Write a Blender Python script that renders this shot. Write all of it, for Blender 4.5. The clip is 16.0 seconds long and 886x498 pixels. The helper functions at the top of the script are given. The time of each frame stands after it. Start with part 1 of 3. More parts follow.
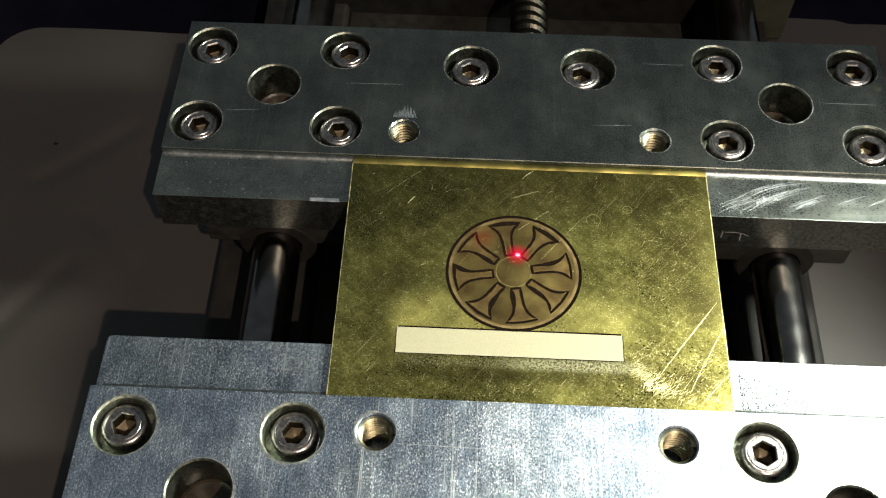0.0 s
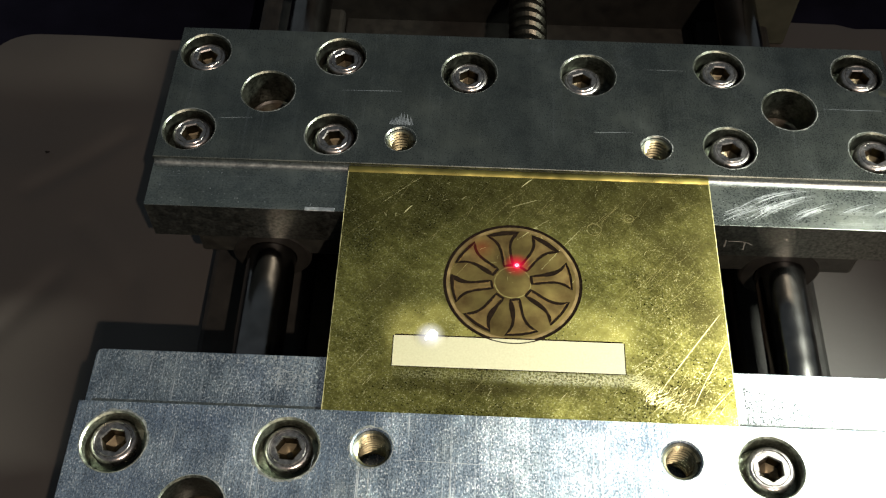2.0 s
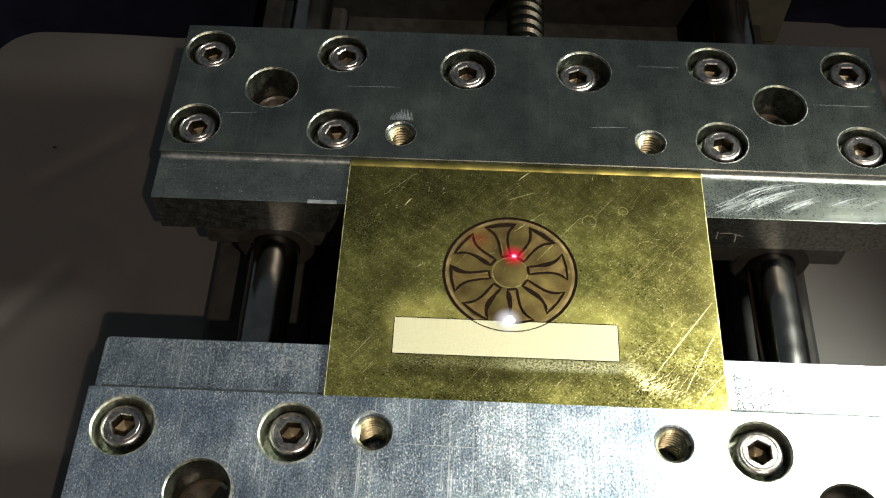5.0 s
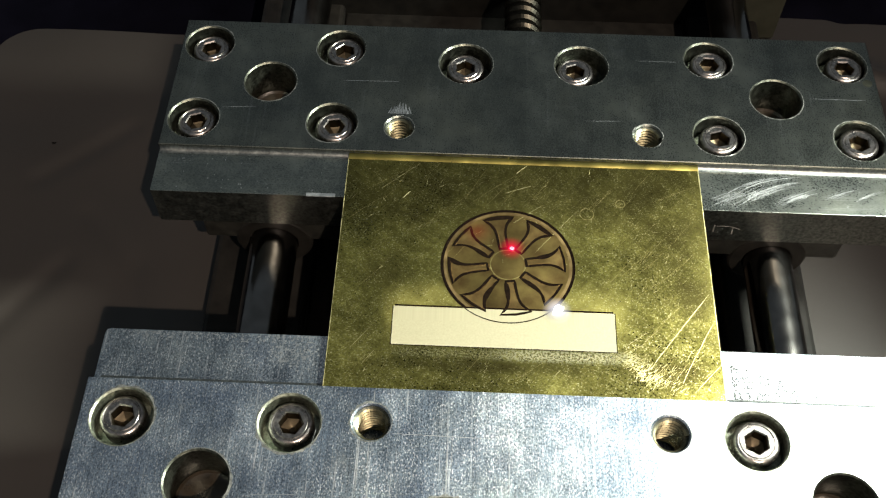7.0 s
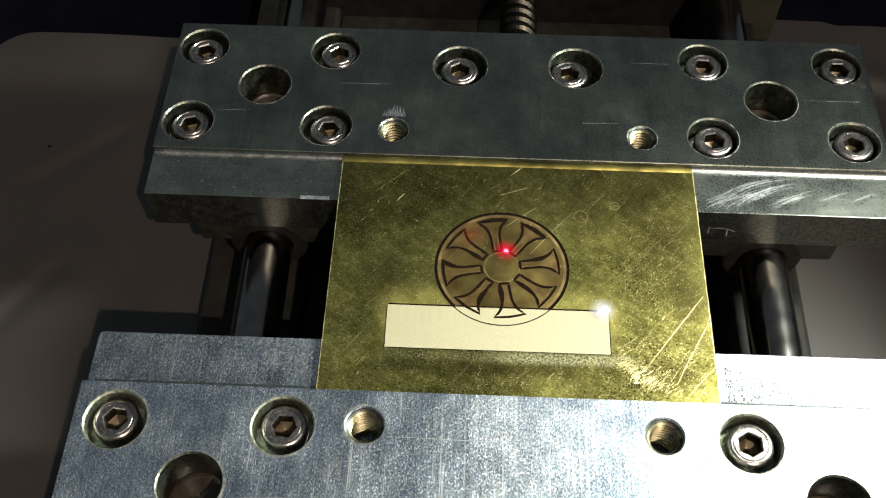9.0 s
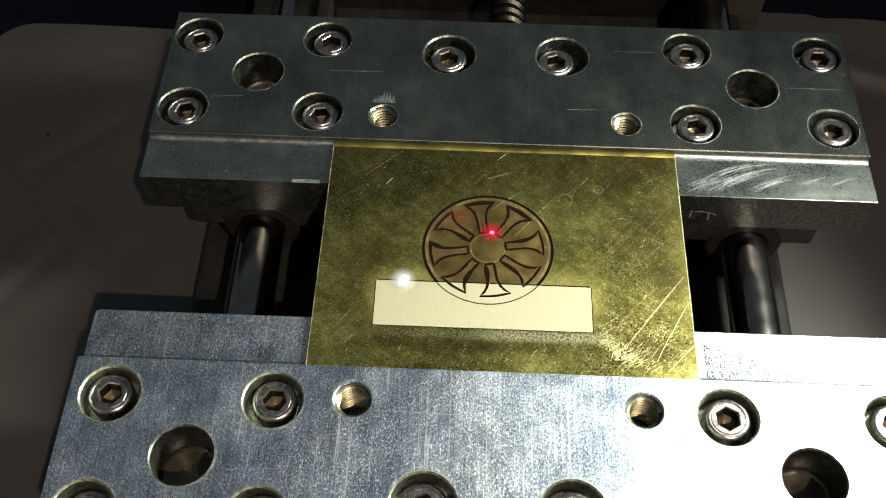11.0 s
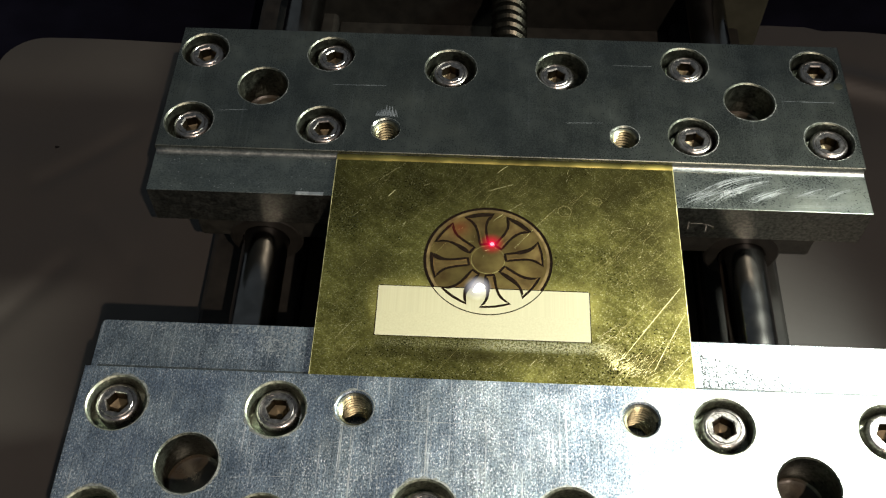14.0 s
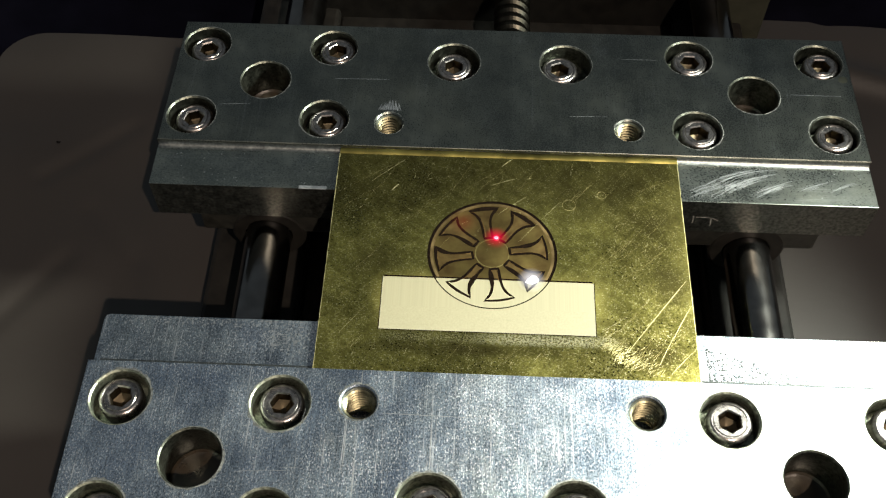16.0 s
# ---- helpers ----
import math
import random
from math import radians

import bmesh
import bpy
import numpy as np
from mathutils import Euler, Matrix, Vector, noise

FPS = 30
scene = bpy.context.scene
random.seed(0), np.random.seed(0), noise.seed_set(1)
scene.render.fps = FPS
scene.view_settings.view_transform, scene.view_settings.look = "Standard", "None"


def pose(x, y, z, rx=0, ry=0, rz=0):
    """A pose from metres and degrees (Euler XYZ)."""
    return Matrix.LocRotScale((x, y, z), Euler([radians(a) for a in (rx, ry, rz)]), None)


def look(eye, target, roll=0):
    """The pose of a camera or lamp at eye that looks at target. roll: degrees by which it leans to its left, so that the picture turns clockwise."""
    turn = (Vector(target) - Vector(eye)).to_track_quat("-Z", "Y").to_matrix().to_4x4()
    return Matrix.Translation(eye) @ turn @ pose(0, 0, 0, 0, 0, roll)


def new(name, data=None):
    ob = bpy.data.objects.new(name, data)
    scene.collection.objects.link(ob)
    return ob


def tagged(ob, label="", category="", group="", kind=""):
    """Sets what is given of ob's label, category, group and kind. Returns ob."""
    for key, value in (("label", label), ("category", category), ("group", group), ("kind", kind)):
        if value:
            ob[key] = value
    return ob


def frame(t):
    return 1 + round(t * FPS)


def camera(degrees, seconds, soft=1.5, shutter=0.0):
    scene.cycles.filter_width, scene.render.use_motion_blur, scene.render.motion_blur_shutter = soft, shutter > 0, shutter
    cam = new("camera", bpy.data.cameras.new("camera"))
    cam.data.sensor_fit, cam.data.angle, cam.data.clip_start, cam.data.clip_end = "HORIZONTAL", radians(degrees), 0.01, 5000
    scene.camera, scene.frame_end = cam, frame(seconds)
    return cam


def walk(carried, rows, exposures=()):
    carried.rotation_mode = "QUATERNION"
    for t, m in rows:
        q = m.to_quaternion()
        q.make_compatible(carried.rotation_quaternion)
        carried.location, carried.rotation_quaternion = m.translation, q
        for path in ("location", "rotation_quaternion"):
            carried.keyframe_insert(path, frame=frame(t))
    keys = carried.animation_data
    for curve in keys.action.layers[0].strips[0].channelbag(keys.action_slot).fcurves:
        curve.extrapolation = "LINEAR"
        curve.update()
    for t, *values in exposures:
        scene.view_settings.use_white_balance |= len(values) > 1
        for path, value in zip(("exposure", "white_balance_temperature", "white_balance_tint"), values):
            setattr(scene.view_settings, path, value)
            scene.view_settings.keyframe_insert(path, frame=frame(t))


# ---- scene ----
# ---------- camera and its path (a hand-held phone over a small vise) ----------
cam = camera(46.37, 16.0, soft=1.2)
ROWS = [
    (0.0, -0.01376, -0.12705, 0.16371, 33.195, -0.438, 2.423),
    (0.5, -0.01379, -0.12705, 0.16218, 33.516, -0.432, 2.365),
    (1.0, -0.01358, -0.12742, 0.16160, 33.541, -0.392, 2.353),
    (1.5, -0.01324, -0.12580, 0.16172, 33.507, -0.355, 2.367),
    (2.0, -0.01341, -0.12401, 0.16066, 33.513, -0.367, 2.307),
    (2.5, -0.01341, -0.12323, 0.16088, 33.458, -0.356, 2.307),
    (3.0, -0.01415, -0.12542, 0.16153, 33.465, -0.350, 2.310),
    (3.5, -0.01311, -0.12704, 0.16273, 33.513, -0.308, 2.415),
    (4.0, -0.01325, -0.12786, 0.16421, 33.499, -0.317, 2.412),
    (6.5, -0.01291, -0.12955, 0.16404, 33.665, -0.484, 2.187),
    (7.0, -0.01312, -0.13067, 0.16373, 33.725, -0.473, 2.224),
    (7.5, -0.01276, -0.13131, 0.16475, 33.769, -0.419, 2.191),
    (8.0, -0.01294, -0.13114, 0.16420, 33.834, -0.441, 2.150),
    (8.5, -0.01302, -0.13137, 0.16414, 33.855, -0.451, 2.113),
    (9.0, -0.01178, -0.13054, 0.16362, 33.864, -0.364, 2.165),
    (11.5, -0.00801, -0.13734, 0.16611, 34.094, -0.379, 2.312),
    (12.0, -0.00703, -0.13695, 0.16672, 34.184, -0.281, 2.411),
    (12.5, -0.00734, -0.13666, 0.16789, 33.990, -0.276, 2.436),
    (13.0, -0.00657, -0.13854, 0.16800, 34.326, -0.168, 2.466),
    (13.5, -0.00748, -0.13971, 0.16886, 34.361, -0.126, 2.433),
    (14.0, -0.00755, -0.13811, 0.16863, 34.501, -0.014, 2.494),
    (14.5, -0.00796, -0.13776, 0.16694, 34.724, 0.042, 2.434),
    (15.0, -0.00816, -0.13703, 0.16696, 34.476, 0.058, 2.506),
    (15.5, -0.00817, -0.13756, 0.16654, 34.530, 0.007, 2.464),
    (16.0, -0.00856, -0.13860, 0.16734, 34.468, -0.034, 2.412),
]
walk(cam, [(t, pose(x, y, z, rx, ry, rz)) for t, x, y, z, rx, ry, rz in ROWS],
     exposures=[(0.0, 0.0), (3.5, 0.06), (7.0, 0.04), (9.0, -0.02), (12.5, -0.10), (16.0, -0.11)])

# ---------- light ----------
world = bpy.data.worlds.new("world")
scene.world = world
world.use_nodes = True
world.node_tree.nodes["Background"].inputs[0].default_value = (0.80, 0.92, 1.0, 1)
world.node_tree.nodes["Background"].inputs[1].default_value = 0.155


def area(name, eye, target, size, watts, colour):
    data = bpy.data.lights.new(name, "AREA")
    data.shape, data.size, data.energy, data.color = "DISK", size, watts, colour
    ob = new(name, data)
    ob.matrix_world = look(eye, target)
    return ob


lamp = area("work_light", (0.128, -0.007, 0.100), (-0.05, -0.060, 0), 0.032, 0.57, (0.965, 1.0, 0.87))
lamp.data.spread = radians(94)
area("room_lamp", (0.250, -0.56, 0.75), (0, 0, 0), 0.012, 11.0, (1.0, 0.80, 0.64))

# ---------- materials ----------
MM = 0.001


class Mat:
    def __init__(self, name, colour, rough=0.5, metal=0.0, spec=0.5):
        self.m = bpy.data.materials.new(name)
        self.m.use_nodes = True
        self.t = self.m.node_tree
        self.b = self.t.nodes["Principled BSDF"]
        self.b.inputs["Base Color"].default_value = (*colour, 1)
        self.b.inputs["Roughness"].default_value = rough
        self.b.inputs["Metallic"].default_value = metal
        self.b.inputs["Specular IOR Level"].default_value = spec
        self.co = self.t.nodes.new("ShaderNodeTexCoord").outputs["Object"]

    def mapped(self, scale, turn=0.0):
        spin, n = self.t.nodes.new("ShaderNodeMapping"), self.t.nodes.new("ShaderNodeMapping")
        self.t.links.new(self.co, spin.inputs[0])
        spin.inputs["Rotation"].default_value = (0, 0, radians(turn))
        self.t.links.new(spin.outputs[0], n.inputs[0])
        n.inputs["Scale"].default_value = scale
        return n.outputs[0]

    def noise(self, per_metre, detail=4.0, stretch=(1, 1, 1), turn=0.0, rough=0.55):
        n = self.t.nodes.new("ShaderNodeTexNoise")
        self.t.links.new(self.mapped([per_metre * s for s in stretch], turn), n.inputs["Vector"])
        n.inputs["Scale"].default_value = 1.0
        n.inputs["Detail"].default_value = detail
        n.inputs["Roughness"].default_value = rough
        return n.outputs["Fac"]

    def ramp(self, fac, stops):
        n = self.t.nodes.new("ShaderNodeValToRGB")
        self.t.links.new(fac, n.inputs[0])
        e = n.color_ramp.elements
        while len(e) < len(stops):
            e.new(0.5)
        for k, (p, c) in zip(e, stops):
            k.position = p
            k.color = (*c, 1) if isinstance(c, tuple) else (c, c, c, 1)
        return n.outputs[0]

    def mix(self, a, b, fac, kind="MIX"):
        n = self.t.nodes.new("ShaderNodeMix")
        n.data_type, n.blend_type = "RGBA", kind
        for slot, v in ((6, a), (7, b), (0, fac)):
            if isinstance(v, (int, float)):
                n.inputs[slot].default_value = v
            elif isinstance(v, tuple):
                n.inputs[slot].default_value = (*v, 1)
            else:
                self.t.links.new(v, n.inputs[slot])
        return n.outputs[2]

    def colour(self, out):
        self.t.links.new(out, self.b.inputs["Base Color"])
        return self

    def rough(self, out):
        self.t.links.new(out, self.b.inputs["Roughness"])
        return self

    def bump(self, fac, strength, mm):
        n = self.t.nodes.new("ShaderNodeBump")
        n.inputs["Strength"].default_value = strength
        n.inputs["Distance"].default_value = mm * MM
        self.t.links.new(fac, n.inputs["Height"])
        old = self.b.inputs["Normal"]
        if old.is_linked:
            self.t.links.new(old.links[0].from_socket, n.inputs["Normal"])
        self.t.links.new(n.outputs[0], old)
        return self


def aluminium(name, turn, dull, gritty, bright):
    # bright and tint differ by jaw: light falling on each, painted into the metal
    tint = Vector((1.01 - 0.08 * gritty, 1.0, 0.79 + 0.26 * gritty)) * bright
    m = Mat(name, (0.5, 0.52, 0.54), 0.4, 1.0)
    patina = m.noise(50, 9, rough=0.70)
    smear = m.noise(170, 6, (0.35, 1, 1), turn)
    grit = m.noise(3300, 3, (0.8, 1, 1), turn)
    dots = m.noise(3700, 2, (0.6, 1, 1), turn, rough=0.6)
    lines = m.noise(1900, 4, (0.02, 1, 1), turn)
    mottle = m.noise(330, 6, (0.7, 1, 1), turn, 0.72)
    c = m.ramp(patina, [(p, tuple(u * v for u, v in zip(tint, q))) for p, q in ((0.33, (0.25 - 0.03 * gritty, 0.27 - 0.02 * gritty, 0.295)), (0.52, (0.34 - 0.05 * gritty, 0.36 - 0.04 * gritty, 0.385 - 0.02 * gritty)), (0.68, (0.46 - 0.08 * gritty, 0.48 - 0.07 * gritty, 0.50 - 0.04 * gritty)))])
    c = m.mix(c, m.ramp(smear, [(0.35, 0.70), (0.65, 1.0)]), 0.7, "MULTIPLY")
    # cool and warm blotches of oil and oxide
    blotch = m.noise(30, 8, (1, 1.3, 1), 20, 0.72)
    c = m.mix(c, m.ramp(blotch, [(0.36, (0.50, 0.56, 0.68)), (0.52, (0.88, 0.92, 0.95)), (0.68, (1.22, 1.18, 1.08))]), 0.30 + 0.45 * gritty, "MULTIPLY")
    c = m.mix(c, m.ramp(mottle, [(0.36, 0.52), (0.62, 1.12)]), 0.06 + 0.40 * gritty, "MULTIPLY")
    c = m.mix(c, m.ramp(lines, [(0.38, 0.50), (0.60, 1.0)]), 0.06 + 0.44 * gritty, "MULTIPLY")
    c = m.mix(c, m.ramp(grit, [(0.38, 0.36), (0.56, 1.0)]), 0.12 + 0.7 * gritty, "MULTIPLY")
    # chalky scuffs
    scuff = m.ramp(m.noise(85, 9, (0.8, 1, 1), turn, 0.78), [(0.57, 0.0), (0.70, 0.10 + 0.35 * gritty)])
    c = m.mix(c, (0.60, 0.63, 0.64), scuff)
    # pale specks in the colour imitate glints off the gritty metal
    specks = m.ramp(dots, [(0.555, 0.0), (0.62, 0.25 + 0.70 * gritty)])
    specks = m.mix(specks, m.ramp(mottle, [(0.36, 0.30), (0.55, 1.0)]), 1.0, "MULTIPLY")
    patch = m.noise(95, 6, (0.7, 1, 1), turn, 0.65)
    specks = m.mix(specks, m.ramp(patch, [(0.36, 0.45), (0.58, 1.0)]), 1.0, "MULTIPLY")
    c = m.mix(c, m.ramp(patch, [(0.36, (0.62, 0.66, 0.74)), (0.62, (1.16, 1.14, 1.10))]), 0.75 * gritty, "MULTIPLY")
    streak = m.mix(m.ramp(m.noise(1500, 3, (0.02, 1, 1), turn, 0.6), [(0.585, 0.0), (0.65, 0.75)]), m.ramp(patch, [(0.45, 0.0), (0.60, 1.0)]), 1.0, "MULTIPLY")
    specks = m.mix(specks, streak, 1.0, "LIGHTEN")
    m.colour(m.mix(c, (0.96, 0.97, 0.97), m.mix(specks, (0.0, 0.0, 0.0), 1.0 - gritty)))
    m.rough(m.ramp(m.mix(patina, grit, 0.5), [(0.3, dull - 0.08), (0.7, dull + 0.10)]))
    m.bump(specks, 0.15 + 0.45 * gritty, 0.022).bump(grit, 0.08 + 0.5 * gritty, 0.02).bump(lines, 0.1 + 0.9 * gritty, 0.03).bump(mottle, 0.25 * gritty, 0.05).bump(patina, 0.2, 0.15)
    return m.m


# finishes differ; the painted tone also follows the dim back and lit front
M_ALU_SHADED = aluminium("milled_aluminium_shaded", 90, 0.28, 0.10, 0.56)
M_ALU_WORN_LIT = aluminium("sanded_aluminium_lit", 90, 0.365, 0.9, 1.80)
M_LEDGE_SHADED = aluminium("milled_ledge_shaded", 0, 0.28, 0.15, 0.88)
M_LEDGE_WORN_LIT = aluminium("sanded_ledge_lit", 90, 0.34, 0.78, 1.40)


def brass():
    m = Mat("brushed_brass", (0.5, 0.4, 0.12), 0.35, 1.0)
    cloud = m.noise(38, 7, rough=0.65)
    smear = m.noise(150, 6, (0.4, 1, 1), 40)
    grit = m.noise(2300, 2)
    dots = m.noise(3200, 2, rough=0.6)
    c = m.ramp(cloud, [(0.35, (0.205, 0.188, 0.050)), (0.50, (0.36, 0.33, 0.086)), (0.65, (0.53, 0.485, 0.135))])
    c = m.mix(c, m.ramp(smear, [(0.35, 0.55), (0.65, 1.0)]), 0.7, "MULTIPLY")
    c = m.mix(c, m.ramp(grit, [(0.38, 0.5), (0.55, 1.0)]), 0.55, "MULTIPLY")
    mottle = m.noise(520, 7, (0.7, 1, 1), 40, 0.76)
    c = m.mix(c, m.ramp(mottle, [(0.36, (0.46, 0.43, 0.40)), (0.50, (0.92, 0.92, 0.92)), (0.64, (1.55, 1.53, 1.50))]), 0.55, "MULTIPLY")
    # yellow fume residue round the cleaned field
    sep = m.t.nodes.new("ShaderNodeSeparateXYZ")
    m.t.links.new(m.co, sep.inputs[0])

    def span(axis, a, b, fade):
        lo, hi, mul = m.t.nodes.new("ShaderNodeMapRange"), m.t.nodes.new("ShaderNodeMapRange"), m.t.nodes.new("ShaderNodeMath")
        for n, p, q in ((lo, a - fade, a + fade), (hi, b + fade, b - fade)):
            n.interpolation_type = "SMOOTHSTEP"
            m.t.links.new(sep.outputs[axis], n.inputs[0])
            n.inputs[1].default_value, n.inputs[2].default_value = p * MM, q * MM
        mul.operation = "MULTIPLY"
        m.t.links.new(lo.outputs[0], mul.inputs[0])
        m.t.links.new(hi.outputs[0], mul.inputs[1])
        return mul.outputs[0]

    def both(u, v):
        n = m.t.nodes.new("ShaderNodeMath")
        n.operation = "MULTIPLY"
        m.t.links.new(u, n.inputs[0])
        m.t.links.new(v, n.inputs[1])
        return n.outputs[0]

    fume = both(both(span("X", -26.0, 18.0, 3.2), span("Y", -40.5, -29.0, 3.4)), m.ramp(m.noise(190, 7, rough=0.65), [(0.3, 0.26), (0.65, 0.72)]))
    c = m.mix(c, (0.52, 0.46, 0.13), fume)
    m.t.links.new(m.ramp(fume, [(0.1, 1.0), (0.9, 0.82)]), m.b.inputs["Metallic"])
    def blot(x, y, rx, ry):
        n, ln, out = m.t.nodes.new("ShaderNodeMapping"), m.t.nodes.new("ShaderNodeVectorMath"), m.t.nodes.new("ShaderNodeMapRange")
        m.t.links.new(m.co, n.inputs[0])
        n.inputs["Location"].default_value = (-x / rx, -y / ry, 0)
        n.inputs["Scale"].default_value = (1 / rx / MM, 1 / ry / MM, 0)
        ln.operation, out.interpolation_type = "LENGTH", "SMOOTHSTEP"
        m.t.links.new(n.outputs[0], ln.inputs[0])
        m.t.links.new(ln.outputs["Value"], out.inputs[0])
        out.inputs[1].default_value, out.inputs[2].default_value = 1.4, 0.15
        return both(out.outputs[0], m.ramp(m.noise(120, 6), [(0.25, 0.28), (0.60, 0.74)]))

    # dark blots: part tarnish, part shade painted where the plate gleams less
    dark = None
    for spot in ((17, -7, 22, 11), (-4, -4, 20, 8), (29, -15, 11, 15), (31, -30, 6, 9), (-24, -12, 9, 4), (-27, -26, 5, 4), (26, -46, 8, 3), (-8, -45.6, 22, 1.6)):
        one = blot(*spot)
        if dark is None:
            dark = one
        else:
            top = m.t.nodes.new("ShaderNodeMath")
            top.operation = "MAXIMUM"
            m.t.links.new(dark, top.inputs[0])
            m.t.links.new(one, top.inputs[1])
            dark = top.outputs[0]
    # darkening towards the back edge, where brass mirrors less light; put into the colour
    back_shade = both(span("Y", -14.0, 9.0, 8.0), m.ramp(m.noise(60, 6, rough=0.6), [(0.32, 0.36), (0.62, 0.74)]))
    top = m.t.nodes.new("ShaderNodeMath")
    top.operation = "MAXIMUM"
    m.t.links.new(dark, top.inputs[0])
    m.t.links.new(back_shade, top.inputs[1])
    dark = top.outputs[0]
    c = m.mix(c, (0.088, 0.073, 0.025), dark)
    brush = m.noise(1500, 4, (0.025, 1, 1), -50)
    c = m.mix(c, m.ramp(brush, [(0.40, 0.72), (0.60, 1.12)]), 0.35, "MULTIPLY")
    dust = both(both(span("X", -24, 18, 1.5), span("Y", -44.6, -42.2, 0.9)), m.ramp(m.noise(900, 3), [(0.45, 0.0), (0.60, 0.6)]))
    c = m.mix(c, (0.15, 0.13, 0.05), dust)
    specks = both(m.ramp(dots, [(0.56, 0.0), (0.66, 1.0)]), m.ramp(mottle, [(0.42, 0.08), (0.60, 1.0)]))
    specks = m.mix(specks, (0.0, 0.0, 0.0), m.mix(dark, (0.0, 0.0, 0.0), 0.25))
    spray = both(both(span("X", -24, 19, 1.5), span("Y", -43.9, -42.3, 0.5)), m.ramp(m.noise(3300, 2), [(0.48, 0.0), (0.62, 0.75)]))
    shower = both(both(span("X", -4, 17, 6), span("Y", -44.1, -42.0, 0.7)), m.ramp(m.noise(2500, 2), [(0.44, 0.0), (0.56, 0.95)]))
    c = m.mix(m.mix(c, (0.72, 0.66, 0.32), spray), (0.92, 0.86, 0.55), shower)
    m.colour(m.mix(c, (0.95, 0.88, 0.48), m.mix(specks, (0.0, 0.0, 0.0), 0.2)))
    m.rough(m.ramp(m.mix(cloud, grit, 0.5), [(0.3, 0.24), (0.7, 0.38)]))
    m.bump(specks, 0.28, 0.03).bump(grit, 0.4, 0.03).bump(brush, 0.15, 0.02).bump(mottle, 0.35, 0.08).bump(smear, 0.3, 0.05).bump(cloud, 0.3, 0.3)
    return m.m


M_BRASS = brass()


def speckled(name, a, b, per_metre, rough, metal, depth=0.03, spec=0.5):
    m = Mat(name, a, rough, metal, spec)
    n = m.noise(per_metre, 5)
    m.colour(m.ramp(n, [(0.3, a), (0.7, b)]))
    m.rough(m.ramp(m.noise(per_metre * 0.3), [(0.3, max(rough - 0.08, 0.03)), (0.7, rough + 0.08)]))
    m.bump(n, 0.4, depth)
    return m.m


M_FROST = speckled("frosted_brass", (0.166, 0.156, 0.101), (0.197, 0.185, 0.120), 2600, 0.62, 0.12, 0.01)
M_STAIN = speckled("heat_stain", (0.105, 0.067, 0.026), (0.235, 0.178, 0.062), 230, 0.42, 1.0)
M_TAN = speckled("tanned_brass", (0.115, 0.072, 0.029), (0.235, 0.165, 0.064), 380, 0.42, 1.0)
M_LIT_SIDE = speckled("lit_groove_side", (0.10, 0.06, 0.022), (0.22, 0.14, 0.055), 900, 0.5, 1.0)
# dark metal that paints the shade in thread grooves and in the dent
M_RECESS_SHADE = speckled("recess_shade", (0.014, 0.017, 0.012), (0.055, 0.060, 0.046), 500, 0.45, 0.6, 0.1)
M_BURN = speckled("burnt_groove", (0.0022, 0.0016, 0.0012), (0.0070, 0.0044, 0.0030), 1800, 0.85, 0.0, 0.02, 0.0)
M_BAND = speckled("scorched_band", (0.17, 0.115, 0.05), (0.30, 0.215, 0.10), 500, 0.45, 1.0)
M_RIM = speckled("bright_rim", (0.40, 0.34, 0.13), (0.58, 0.50, 0.22), 1800, 0.4, 1.0)
M_HUB = speckled("faint_hub_line", (0.22, 0.18, 0.065), (0.48, 0.41, 0.17), 700, 0.4, 1.0)
M_SCRATCH = speckled("bright_scratch", (0.60, 0.54, 0.24), (0.85, 0.78, 0.42), 900, 0.45, 1.0)
M_WORN = speckled("worn_rim", (0.16, 0.167, 0.155), (0.56, 0.57, 0.54), 1700, 0.45, 1.0, 0.05)
M_DULL = speckled("dull_aluminium", (0.085, 0.092, 0.092), (0.20, 0.212, 0.208), 1900, 0.40, 1.0, 0.02)
M_NICK = speckled("bare_scratch", (0.36, 0.38, 0.39), (0.66, 0.68, 0.69), 900, 0.40, 1.0)
M_STEEL = speckled("plated_steel", (0.135, 0.126, 0.121), (0.35, 0.331, 0.321), 1100, 0.30, 1.0, 0.08)
# darker than the screw head: shade inside the hexagon is part of this colour
M_SOCKET = speckled("shaded_socket", (0.040, 0.033, 0.022), (0.092, 0.076, 0.050), 700, 0.38, 1.0)
M_BORE = speckled("bored_aluminium", (0.10, 0.11, 0.088), (0.40, 0.43, 0.345), 1300, 0.45, 1.0, 0.08)
M_THREAD = speckled("cut_thread", (0.088, 0.080, 0.050), (0.215, 0.197, 0.125), 900, 0.4, 1.0)
# darker copy of the bore metal; paints the shade inside the holes
M_BORE_SHADED = speckled("shaded_bore", (0.028, 0.031, 0.026), (0.145, 0.155, 0.128), 1500, 0.42, 1.0, 0.12)
# brown floor colour, taken nearly to black to stand for shade down there
M_SUMP = speckled("shaded_brown_floor", (0.008, 0.0065, 0.0045), (0.028, 0.021, 0.014), 420, 0.32, 0.0, 0.4)
M_LEDGE_SIDE = speckled("ledge_side_metal", (0.075, 0.080, 0.073), (0.215, 0.225, 0.203), 1500, 0.42, 1.0, 0.06)
M_EDGE_GLEAM = speckled("golden_edge_gleam", (0.10, 0.085, 0.026), (0.52, 0.44, 0.13), 95, 0.28, 1.0, 0.06)
M_PATCH = speckled("dark_grey_fleck", (0.022, 0.025, 0.026), (0.085, 0.092, 0.092), 1200, 0.5, 1.0, 0.03)
